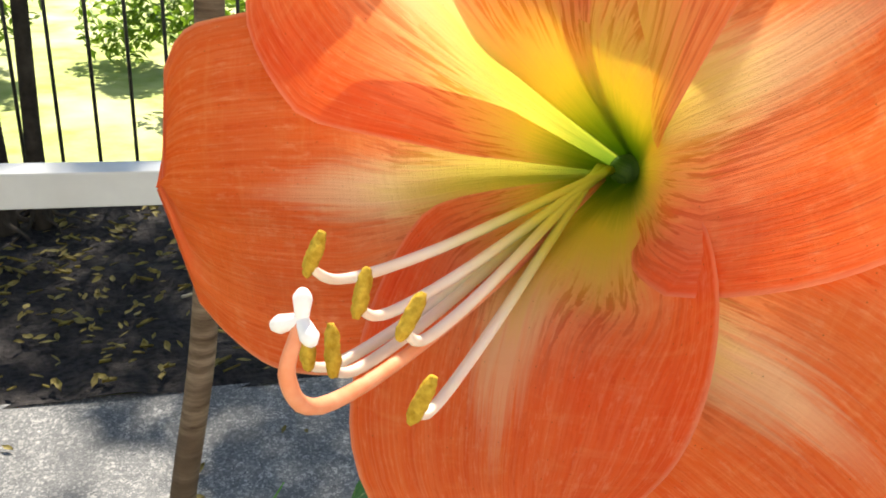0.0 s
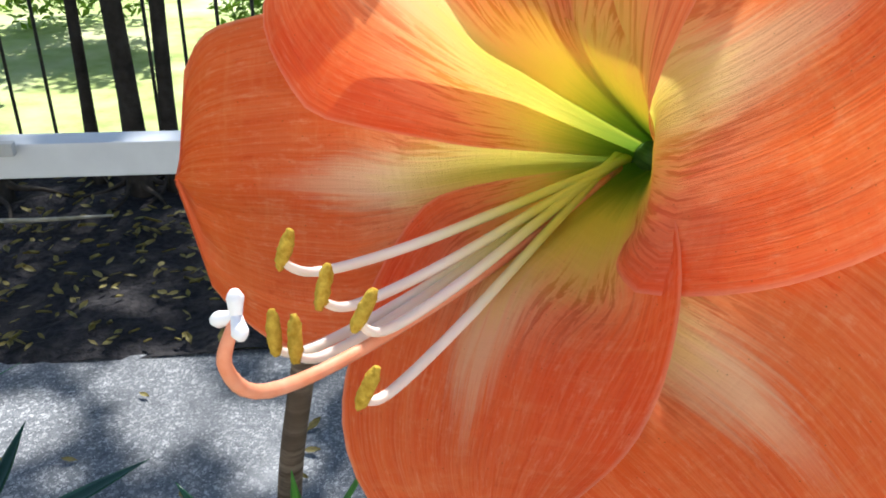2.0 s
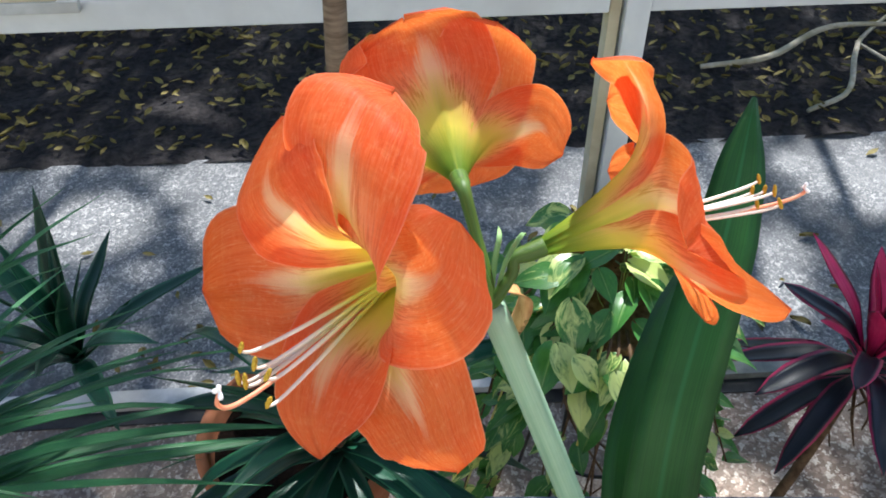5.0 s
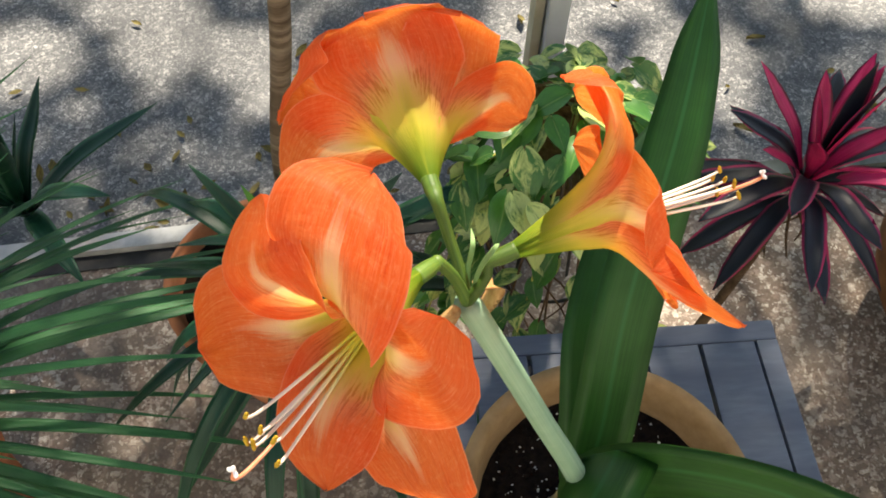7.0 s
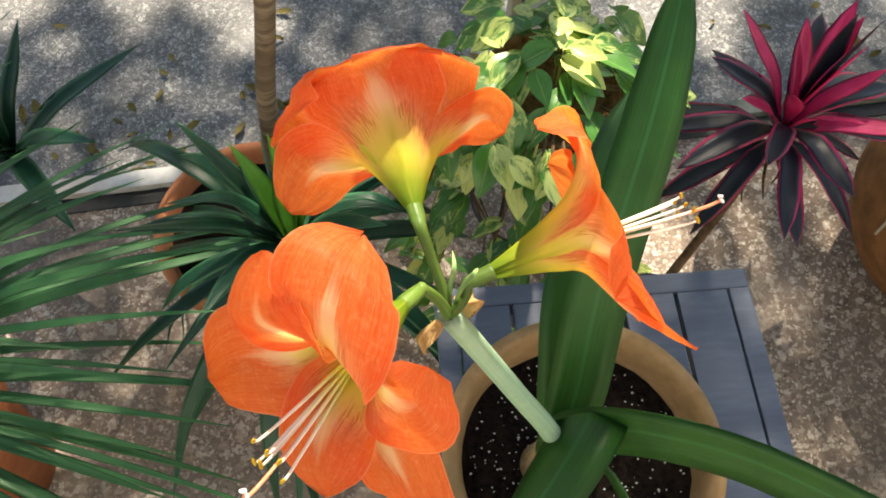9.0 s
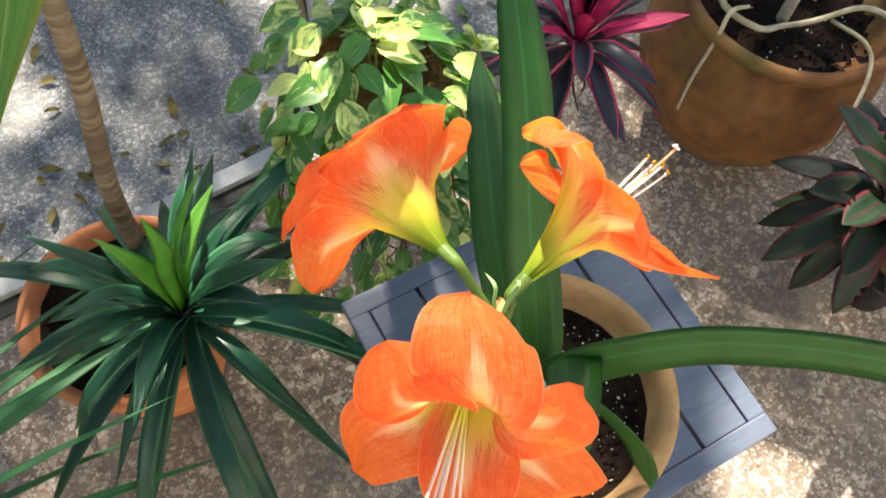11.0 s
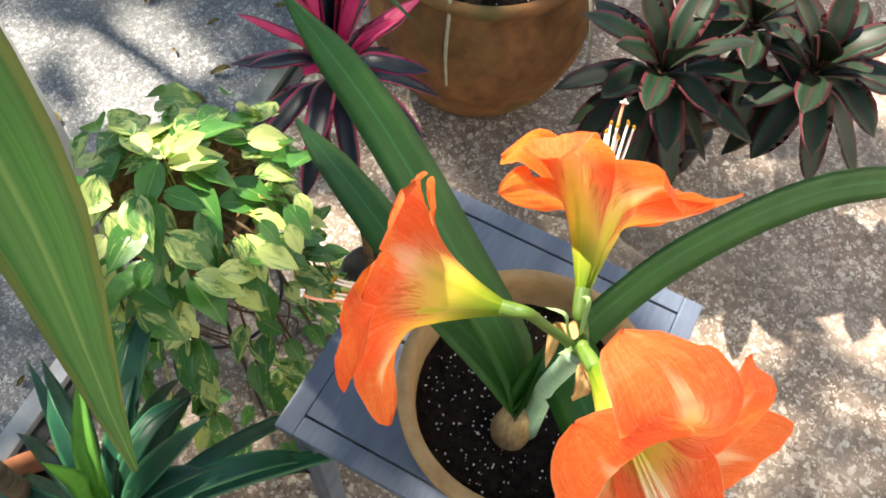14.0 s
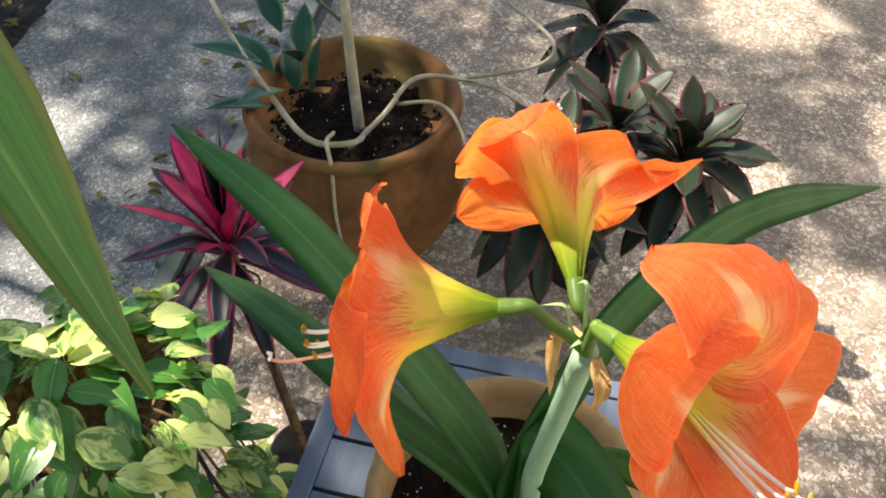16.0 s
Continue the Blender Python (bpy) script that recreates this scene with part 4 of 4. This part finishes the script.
for i in range(9):
    a = i * 2.4
    b = Vector((0.93 + 0.05 * math.cos(a), 0.56 + 0.05 * math.sin(a), 0.42 + 0.02 * i))
    d = Vector((math.cos(a), math.sin(a) * 0.6 + 0.5, 0.5)).normalized()
    leaf("leaf", [b, b + d * 0.08, b + d * 0.16 - Vector((0, 0, 0.02))], 0.055, DRAC, shrub, fold=0.2, thick=0.001, n=10, shape=(0.1, 0.6, 1.0, 0.95, 0.7, 0.35, 0.03))


def rosette(thing, c, count, length, width, mat, seed, low=-35, high=70, petiole=0.02, mat2=None, share=0.0, shape=None):
    """A whorl of broad leaves round c."""
    rnd = random.Random(seed)
    c = Vector(c)
    for i in range(count):
        a = i * 2.39996 + seed
        lift = 1 - i / count
        el = radians(low + (high - low) * lift + rnd.uniform(-10, 10))
        L = length * rnd.uniform(0.8, 1.1)
        d = Vector((math.cos(a) * math.cos(el), math.sin(a) * math.cos(el), math.sin(el)))
        b = c + Vector((0, 0, -0.05 * (1 - lift)))
        sag = L * rnd.uniform(0.1, 0.3) * math.cos(el)
        leaf("leaf", [b, b + d * L * 0.35 + Vector((0, 0, 0.015)), b + d * L * 0.7 + Vector((0, 0, -sag * 0.3)), b + d * L - Vector((0, 0, sag))],
             width * rnd.uniform(0.85, 1.1), mat2 if mat2 and lift > 1 - share else mat, thing, fold=0.28, thick=0.0012, n=12,
             shape=shape or (0.12, 0.5, 0.95, 1.0, 0.95, 0.65, 0.05), wave=0.06, seed=i)


ti = empty("ti_plant", "dark green ti plant with pink leaf margins", "plant")
for c, n, L in (((0.725, -0.045, 0.46), 32, 0.215), ((0.855, -0.320, 0.47), 30, 0.205), ((0.890, -0.175, 0.50), 20, 0.19), ((1.24, -0.125, 0.53), 18, 0.19)):
    rosette(ti, c, n, L, 0.066, TI_DARK, n + int(c[0] * 10), -62, 66)
    rod("stem", [(0.91, -0.14, 0.10), ((0.91 + c[0]) / 2, (-0.14 + c[1]) / 2, 0.24), c], (0.010, 0.009, 0.008), BROWN_STEM, ti, 8, 12)
tpot = empty("nursery_pot", "black plastic nursery pot holding the ti plant", "plant pot", at=pose(0.91, -0.14, 0))
vs, fs = lathe([(0, 0.004), (0.05, 0.004), (0.055, 0), (0.068, 0.11), (0.073, 0.112), (0.073, 0.122), (0.066, 0.122), (0.062, 0.10), (0.0, 0.095)], 40)
mesh_ob("pot_body", vs, fs, IRON, tpot)

pink = empty("pink_cordyline", "cordyline with magenta young leaves and dusky older ones", "plant")
PK = Vector((0.445, 0.525, 0.465))
rod("stem", [(0.25, 0.36, 0.05), (0.27, 0.38, 0.17), (0.37, 0.46, 0.30), PK], (0.011, 0.010, 0.009), BROWN_STEM, pink, 8, 12)
rosette(pink, PK, 19, 0.24, 0.044, TI_BLUE, 4, -30, 40)
rosette(pink, PK + Vector((0, 0, 0.012)), 13, 0.26, 0.038, TI_PINK, 2, 38, 88, mat2=TI_BLUE, share=0.12)
for i in range(7):
    a = i * 0.9
    rod("root", [PK + Vector((0, 0, -0.06)), PK + Vector((0.04 * math.cos(a), 0.04 * math.sin(a), -0.11)), PK + Vector((0.05 * math.cos(a + 0.6), 0.05 * math.sin(a + 0.6), -0.19))], (0.003, 0.003, 0.0015), BROWN_STEM, pink, 6, 10)
kpot = empty("nursery_pot", "black plastic nursery pot holding the cordyline", "plant pot", at=pose(0.25, 0.36, 0))
vs, fs = lathe([(0, 0.004), (0.05, 0.004), (0.052, 0), (0.065, 0.09), (0.07, 0.091), (0.07, 0.10), (0.062, 0.10), (0.058, 0.08), (0.0, 0.078)], 40)
mesh_ob("pot_body", vs, fs, IRON, kpot)

# ---- pothos in its basket on a wire stand ----
QC = Vector((0.005, 0.540, 0.0))
stand = empty("wire_stand", "black wire plant stand with a coir basket", "plant stand", at=Matrix.Translation(QC))
for i in range(4):
    a = radians(45 + 90 * i)
    rod("leg", [(0.10 * math.cos(a), 0.10 * math.sin(a), 0.62), (0.11 * math.cos(a), 0.11 * math.sin(a), 0.3), (0.15 * math.cos(a), 0.15 * math.sin(a), 0.003)], (0.004, 0.004, 0.004), IRON, stand, 6, 10)
for z, r in ((0.30, 0.11), (0.62, 0.115)):
    rod("ring", [(r * math.cos(radians(q)), r * math.sin(radians(q)), z) for q in range(0, 361, 30)], (0.0035, 0.0035), IRON, stand, 6, 40)
vs, fs = lathe([(0.0, 0.47), (0.06, 0.475), (0.095, 0.52), (0.112, 0.60), (0.114, 0.635), (0.102, 0.635), (0.095, 0.60), (0.0, 0.59)], 40)
mesh_ob("basket", vs, fs, COIR, stand, "brown coir basket liner")

HEART = [(0.0, 0.10), (0.06, 0.52), (0.18, 0.86), (0.34, 1.0), (0.52, 0.88), (0.72, 0.60), (0.88, 0.28), (1.0, 0.01)]


def heart_mesh(size, seed):
    rnd = random.Random(seed)
    vs, fs, uv = [], [], []
    n, half = len(HEART), 0.33 * size
    bend, cup = rnd.uniform(0.25, 0.6), rnd.uniform(0.15, 0.4)
    for t, w in HEART:
        for j in range(-3, 4):
            v = j / 3
            back = -0.12 * size * abs(v) * max(0, 1 - t * 4)
            vs.append((t * size + back, v * w * half, cup * abs(v) * w * half - bend * size * t * t * 0.5 + 0.012 * size * math.sin(9 * t + 4 * v + seed)))
            uv.append((0.5 + v / 2, t))
    for i in range(n - 1):
        for j in range(6):
            a = i * 7 + j
            fs.append((a, a + 1, a + 8, a + 7))
    me = bpy.data.meshes.new("heart_leaf")
    me.from_pydata(vs, [], fs)
    layer = me.uv_layers.new(name="UVMap")
    for loop in me.loops:
        layer.data[loop.index].uv = uv[loop.vertex_index]
    me.polygons.foreach_set("use_smooth", [True] * len(me.polygons))
    me.materials.append(POTHOS)
    return me


hearts = [heart_mesh(1.0, s) for s in range(7)]
pothos = empty("pothos", "variegated green and cream pothos trailing from its basket", "plant")
rnd = random.Random(21)


def heart(at, out, size, tilt):
    """A leaf at a place, pointing along out and drooping by tilt."""
    ob = new("leaf", rnd.choice(hearts))
    ob.parent = pothos
    ang = math.atan2(out[1], out[0])
    ob.matrix_basis = Matrix.Translation(at) @ Euler((rnd.uniform(-0.4, 0.4), tilt, ang)).to_matrix().to_4x4() @ Matrix.Scale(size, 4)


for i in range(105):
    a, r = rnd.uniform(0, 6.283), 0.185 * math.sqrt(rnd.random()) if i % 4 else 0.08 * rnd.random()
    o = Vector((math.cos(a), math.sin(a), 0))
    z = 0.710 - 2.4 * r * r + rnd.uniform(-0.045, 0.03)
    at = QC + o * r + Vector((0, 0, z))
    heart(at, (o.x + rnd.uniform(-1.1, 1.1), o.y + rnd.uniform(-1.1, 1.1) - 0.15), rnd.uniform(0.042, 0.078), rnd.uniform(-0.15, 0.4) + r * 2)
    if i % 9 == 0:
        rod("petiole", [QC + o * r * 0.5 + Vector((0, 0, 0.60)), QC + o * r * 0.8 + Vector((0, 0, z - 0.05)), at], (0.0012, 0.0012, 0.0010), VINE, pothos, 5, 8)
for i in range(24):
    a = rnd.uniform(-3.6, 0.6)
    o = Vector((math.cos(a), math.sin(a), 0))
    e = o + Vector((-o.y, o.x, 0)) * rnd.uniform(-0.7, 0.7)
    low = rnd.uniform(0.02, 0.30)
    p = [QC + o * 0.08 + Vector((0, 0, 0.64)), QC + o * 0.14 + Vector((0, 0, 0.62)), QC + o * 0.16 + e * 0.02 + Vector((0, 0, 0.42)), QC + o * 0.17 + e * 0.06 + Vector((0, 0, low))]
    rod("vine", p, (0.0028, 0.0025, 0.002, 0.0016), YELLOW_VINE if i % 4 == 0 else BROWN_STEM, pothos, 5, 18)
    path = smooth_path(p, 12)
    for q in path[3:]:
        if rnd.random() < 0.8:
            heart(q, (o.x + rnd.uniform(-0.9, 0.9), o.y + rnd.uniform(-0.9, 0.9)), rnd.uniform(0.035, 0.066), rnd.uniform(0.1, 1.0))
for i in range(26):
    a = rnd.uniform(-3.6, 0.2)
    r = rnd.uniform(0.10, 0.27)
    heart(QC + Vector((r * math.cos(a), r * math.sin(a), rnd.uniform(0.02, 0.09))), (math.cos(a) + rnd.uniform(-0.9, 0.9), math.sin(a) + rnd.uniform(-0.9, 0.9)), rnd.uniform(0.04, 0.07), rnd.uniform(-0.1, 0.3))
# dry bare stems tangled under the basket
for i in range(16):
    a = rnd.uniform(0, 6.28)
    p = [QC + Vector((0.09 * math.cos(a), 0.09 * math.sin(a), 0.60)), QC + Vector((0.15 * math.cos(a + 0.3), 0.15 * math.sin(a + 0.3), 0.52)),
         QC + Vector((0.16 * math.cos(a + 0.9), 0.16 * math.sin(a + 0.9), rnd.uniform(0.25, 0.42))), QC + Vector((0.14 * math.cos(a + rnd.uniform(0.2, 1.6)), 0.14 * math.sin(a + 1.0), rnd.uniform(0.05, 0.25)))]
    rod("dry_stem", p, (0.0022, 0.002, 0.0018, 0.0012), BROWN_STEM, pothos, 5, 16)

# ---- grassy plant and spiky plant ----
grassy = empty("grassy_plant", "clump of long narrow arching green leaves", "plant")
GC = Vector((-1.08, 0.24, 0.46))
rnd = random.Random(31)
for i in range(110):
    a = radians(rnd.uniform(-75, 75)) if i % 4 else rnd.uniform(0, 6.28)
    el = radians(rnd.uniform(5, 65))
    L = rnd.uniform(0.45, 0.76)
    d = Vector((math.cos(a) * math.cos(el), math.sin(a) * math.cos(el), math.sin(el)))
    sag = L * rnd.uniform(0.35, 0.75)
    leaf("leaf", [GC, GC + d * L * 0.35 + Vector((0, 0, 0.05)), GC + d * L * 0.7 - Vector((0, 0, sag * 0.15)), GC + d * L - Vector((0, 0, sag * 0.55))],
         rnd.uniform(0.012, 0.023), THIN, grassy, fold=0.35, thick=0.0008, n=14, shape=(0.8, 1.0, 1.0, 0.9, 0.7, 0.4, 0.03))
gpot = empty("terracotta_pot", "terracotta pot holding the grassy plant", "plant pot", at=pose(-1.08, 0.24, 0))
vs, fs = lathe([(0.0, 0.006), (0.10, 0.006), (0.105, 0.0), (0.14, 0.30), (0.152, 0.305), (0.154, 0.36), (0.142, 0.362), (0.136, 0.33), (0.0, 0.32)], 48)
mesh_ob("pot_body", vs, fs, TERRACOTTA, gpot)
spiky = empty("spiky_plant", "dark blue-green plant with stiff pointed leaves", "plant")
rosette(spiky, (-1.02, 0.85, 0.22), 16, 0.36, 0.046, DRAC, 7, 15, 85, shape=(0.6, 0.9, 1.0, 0.95, 0.75, 0.42, 0.03))

# ---- litter, trees and the far fence ----
rnd = random.Random(41)


def litter(name, x0, x1, y0, y1, z, count, size, label, seed):
    rnd = random.Random(seed)
    vs, fs, uv = [], [], []
    for _ in range(count):
        c = Vector((rnd.uniform(x0, x1), y0 + (y1 - y0) * rnd.random(), z))
        s = size * rnd.uniform(0.5, 1.2)
        q = Euler((rnd.uniform(-0.5, 0.5), rnd.uniform(-0.5, 0.5), rnd.uniform(0, 6.28))).to_matrix()
        b = len(vs)
        curl = rnd.uniform(0.05, 0.4) * s
        for t, w in ((-1, 0.02), (-0.45, 0.36), (0.2, 0.42), (1, 0.02)):
            for v in (-1, 0, 1):
                vs.append(c + q @ Vector((t * s, v * w * s, curl * v * v + 0.004)))
                uv.append((0.5 + v / 2, (t + 1) / 2))
        for i in range(3):
            for j in range(2):
                a = b + i * 3 + j
                fs.append((a, a + 1, a + 4, a + 3))
    return tagged(mesh_ob(name, vs, fs, LITTER, uvs=uv), label, "fallen leaves", kind="stuff")


litter("fallen_leaves", -3, 3.5, 1.82, 3.3, 0.02, 2600, 0.023, "fallen yellow and brown leaves on the mulch", 1)
litter("fallen_leaves", -2.0, 3.0, 0.89, 1.12, 0.002, 110, 0.024, "fallen leaves drifted along the sill on the walk", 2)
litter("fallen_leaves", -2.5, 3.0, 0.9, 1.78, 0.002, 60, 0.024, "scattered fallen leaves on the walk", 3)

for i, (x, y, r, lean) in enumerate(((-1.16, 2.95, 0.040, -0.02), (-1.03, 3.0, 0.030, 0.05), (-1.36, 3.1, 0.024, 0.03), (-1.72, 2.95, 0.050, -0.05), (1.00, 3.0, 0.034, 0.06), (1.16, 3.05, 0.030, 0.16), (2.4, 3.2, 0.07, 0.0), (-2.5, 3.1, 0.08, 0.0))):
    tree = empty("tree", "dark-trunked shade tree with surface roots", "tree", "trees behind the walk", at=pose(x, y, 0))
    rod("trunk", [(0, 0, -0.05), (0.01, 0, 0.4), (lean, 0.02, 1.5), (lean * 2, 0.1, 3.2), (lean * 2, 0.1, 5.0)], (r * 1.5, r, r * 0.85, r * 0.7, r * 0.4), DARK_BARK, tree, 12, 24)
    for q in range(6):
        a = q * 1.05 + i
        rod("root", [(0.3 * r * math.cos(a), 0.3 * r * math.sin(a), 0.12), (1.6 * r * math.cos(a), 1.6 * r * math.sin(a), 0.05), (4 * r * math.cos(a + 0.2), 4 * r * math.sin(a + 0.2), 0.02), (9 * r * math.cos(a), 9 * r * math.sin(a), -0.03)], (r * 0.5, r * 0.3, r * 0.16, r * 0.05), DARK_BARK, tree, 7, 14)

for pts, r in (([(1.02, 1.90, 0.02), (1.19, 1.99, 0.03), (1.30, 2.2, 0.05), (1.43, 2.38, 0.03), (1.75, 2.66, 0.04)], 0.010), ([(0.75, 2.2, 0.02), (1.0, 2.22, 0.04), (1.3, 2.40, 0.05), (1.7, 2.42, 0.03)], 0.012),
               ([(-1.9, 2.72, 0.02), (-1.5, 2.62, 0.05), (-1.2, 2.66, 0.04)], 0.009), ([(-0.5, 2.3, 0.02), (-0.3, 2.36, 0.03), (-0.05, 2.30, 0.02)], 0.007), ([(1.35, 2.30, 0.04), (1.40, 2.12, 0.05), (1.52, 1.98, 0.02)], 0.007)):
    branch = rod("fallen_branch", pts, (r * 0.8, r, r * 0.9, r * 0.5), ROOT, None, 8, 26)
    tagged(branch, "bare grey fallen branch lying on the mulch", "branch", "branches on the mulch")

picket = empty("picket_fence", "thin dark metal picket fence behind the trees", "fence")
me = None
for i in range(70):
    x = -5.2 + i * 0.15
    if me is None:
        ob = rod("picket", [(0, 0, -0.1), (0, 0, 0.8), (0, 0, 1.7)], (0.008, 0.008, 0.007), IRON, picket, 6, 2)
        me = ob.data
    else:
        ob = new("picket", me)
        ob.parent = picket
    ob.location = (x, 3.42, -0.05)
part("fence_rail", box_bm(-5.3, 3.40, -0.03, 5.4, 3.44, 0.0, 0.002), IRON, picket)


def foliage(name, centers, count, leaf_size, label, seed, kind="", mat=None):
    """A crown or bush of many small bent leaves."""
    rnd = random.Random(seed)
    vs, fs, uv = [], [], []
    for (cx, cy, cz, rx, ry, rz) in centers:
        for _ in range(count):
            v = Vector((rnd.gauss(0, 1), rnd.gauss(0, 1), rnd.gauss(0, 1))).normalized() * rnd.random() ** 0.4
            c = Vector((cx + v.x * rx, cy + v.y * ry, cz + v.z * rz))
            s = leaf_size * rnd.uniform(0.6, 1.3)
            q = Euler((rnd.uniform(-0.9, 0.9), rnd.uniform(-0.9, 0.9), rnd.uniform(0, 6.28))).to_matrix()
            b = len(vs)
            for p, w in (((-s, 0, 0), (0.5, 0)), ((0, s * 0.42, 0.06 * s), (1, 0.5)), ((s, 0, -0.1 * s), (0.5, 1)), ((0, -s * 0.42, 0.06 * s), (0, 0.5))):
                vs.append(c + q @ Vector(p))
                uv.append(w)
            fs.append((b, b + 1, b + 2, b + 3))
    return tagged(mesh_ob(name, vs, fs, mat or CROWN, uvs=uv), label, "foliage", kind=kind or "stuff")


rnd = random.Random(51)
bush = [(rnd.uniform(-4, 4.5), rnd.uniform(4.6, 7.0), rnd.uniform(0.1, 1.8), rnd.uniform(0.25, 0.6), 0.3, rnd.uniform(0.2, 0.5)) for _ in range(70)]
foliage("hedge", bush, 520, 0.045, "loose sunlit shrubs beyond the picket fence", 5, mat=HEDGE)
# unseen crown added above the patio for shade, with gaps placed to let sun through
# sunlit spots: place, height and size
SPOTS = ((-1.18, 1.5, 0, 0.10), (-0.82, 1.51, 0, 0.09), (-0.59, 1.42, 0, 0.07), (0.18, 1.45, 0, 0.08), (0.29, 1.34, 0, 0.06), (0.386, -0.367, 0, 0.07),
         (0.28, -0.47, 0, 0.06), (0.78, -0.56, 0, 0.10), (0.86, -0.80, 0, 0.16), (0.67, -0.71, 0, 0.08), (2.3, -0.75, 0, 0.2), (0.52, 1.19, 0, 0.09), (1.2, 1.5, 0, 0.08), (-0.54, 1.31, 0, 0.06), (-0.9, 1.7, 0, 0.10),
         (0.26, 1.65, 0, 0.09), (0.98, 1.62, 0, 0.10), (1.15, 1.52, 0, 0.08), (0.61, 1.23, 0, 0.12), (1.18, 1.49, 0, 0.12), (0.35, 0.52, 0, 0.06), (0.62, -0.44, 0, 0.08),
         (1.6, -1.3, 0, 0.25), (1.4, -0.6, 0, 0.1), (-0.215, -0.010, 1.352, 0.02), (-0.185, -0.02, 1.320, 0.02), (-0.300, -0.070, 1.318, -0.008), (-0.314, -0.083, 1.393, -0.014), (0.19, -0.22, 0.56, 0.045),
         (-0.02, 0.60, 0.75, 0.05), (0.09, 0.50, 0.75, 0.05), (0.66, -0.10, 0.5, 0.05), (-0.40, 0.42, 0.6, 0.04))
vs, fs, uv = [], [], []
crown_rnd = random.Random(61)
while len(fs) < 27000:
    x, y, z = crown_rnd.uniform(-3.0, 3.6), crown_rnd.uniform(-2.4, 3.4), crown_rnd.uniform(4.3, 5.0)
    s = crown_rnd.uniform(0.045, 0.08)
    if any((x - sx + SUN_WAY.x / SUN_WAY.z * sz) ** 2 + (y - sy + SUN_WAY.y / SUN_WAY.z * sz) ** 2 < (sr + 0.05) ** 2 for sx, sy, sz, sr in SPOTS):
        continue
    if noise.noise((x * 2.3, y * 2.3, 7.0)) < -0.42 and y > 0.95:
        continue
    c = Vector((x, y, 0)) + SUN_WAY * (z / SUN_WAY.z)
    q = Euler((crown_rnd.uniform(-0.7, 0.7), crown_rnd.uniform(-0.7, 0.7), crown_rnd.uniform(0, 6.28))).to_matrix()
    k = len(vs)
    for p, w in (((-s, 0, 0), (0.5, 0)), ((0, s * 0.45, 0.06 * s), (1, 0.5)), ((s, 0, -0.1 * s), (0.5, 1)), ((0, -s * 0.45, 0.06 * s), (0, 0.5))):
        vs.append(c + q @ Vector(p))
        uv.append(w)
    fs.append((k, k + 1, k + 2, k + 3))
tagged(mesh_ob("tree_crown", vs, fs, CROWN, uvs=uv), "unseen leafy crown added overhead to shade the patio", "foliage", kind="stuff")
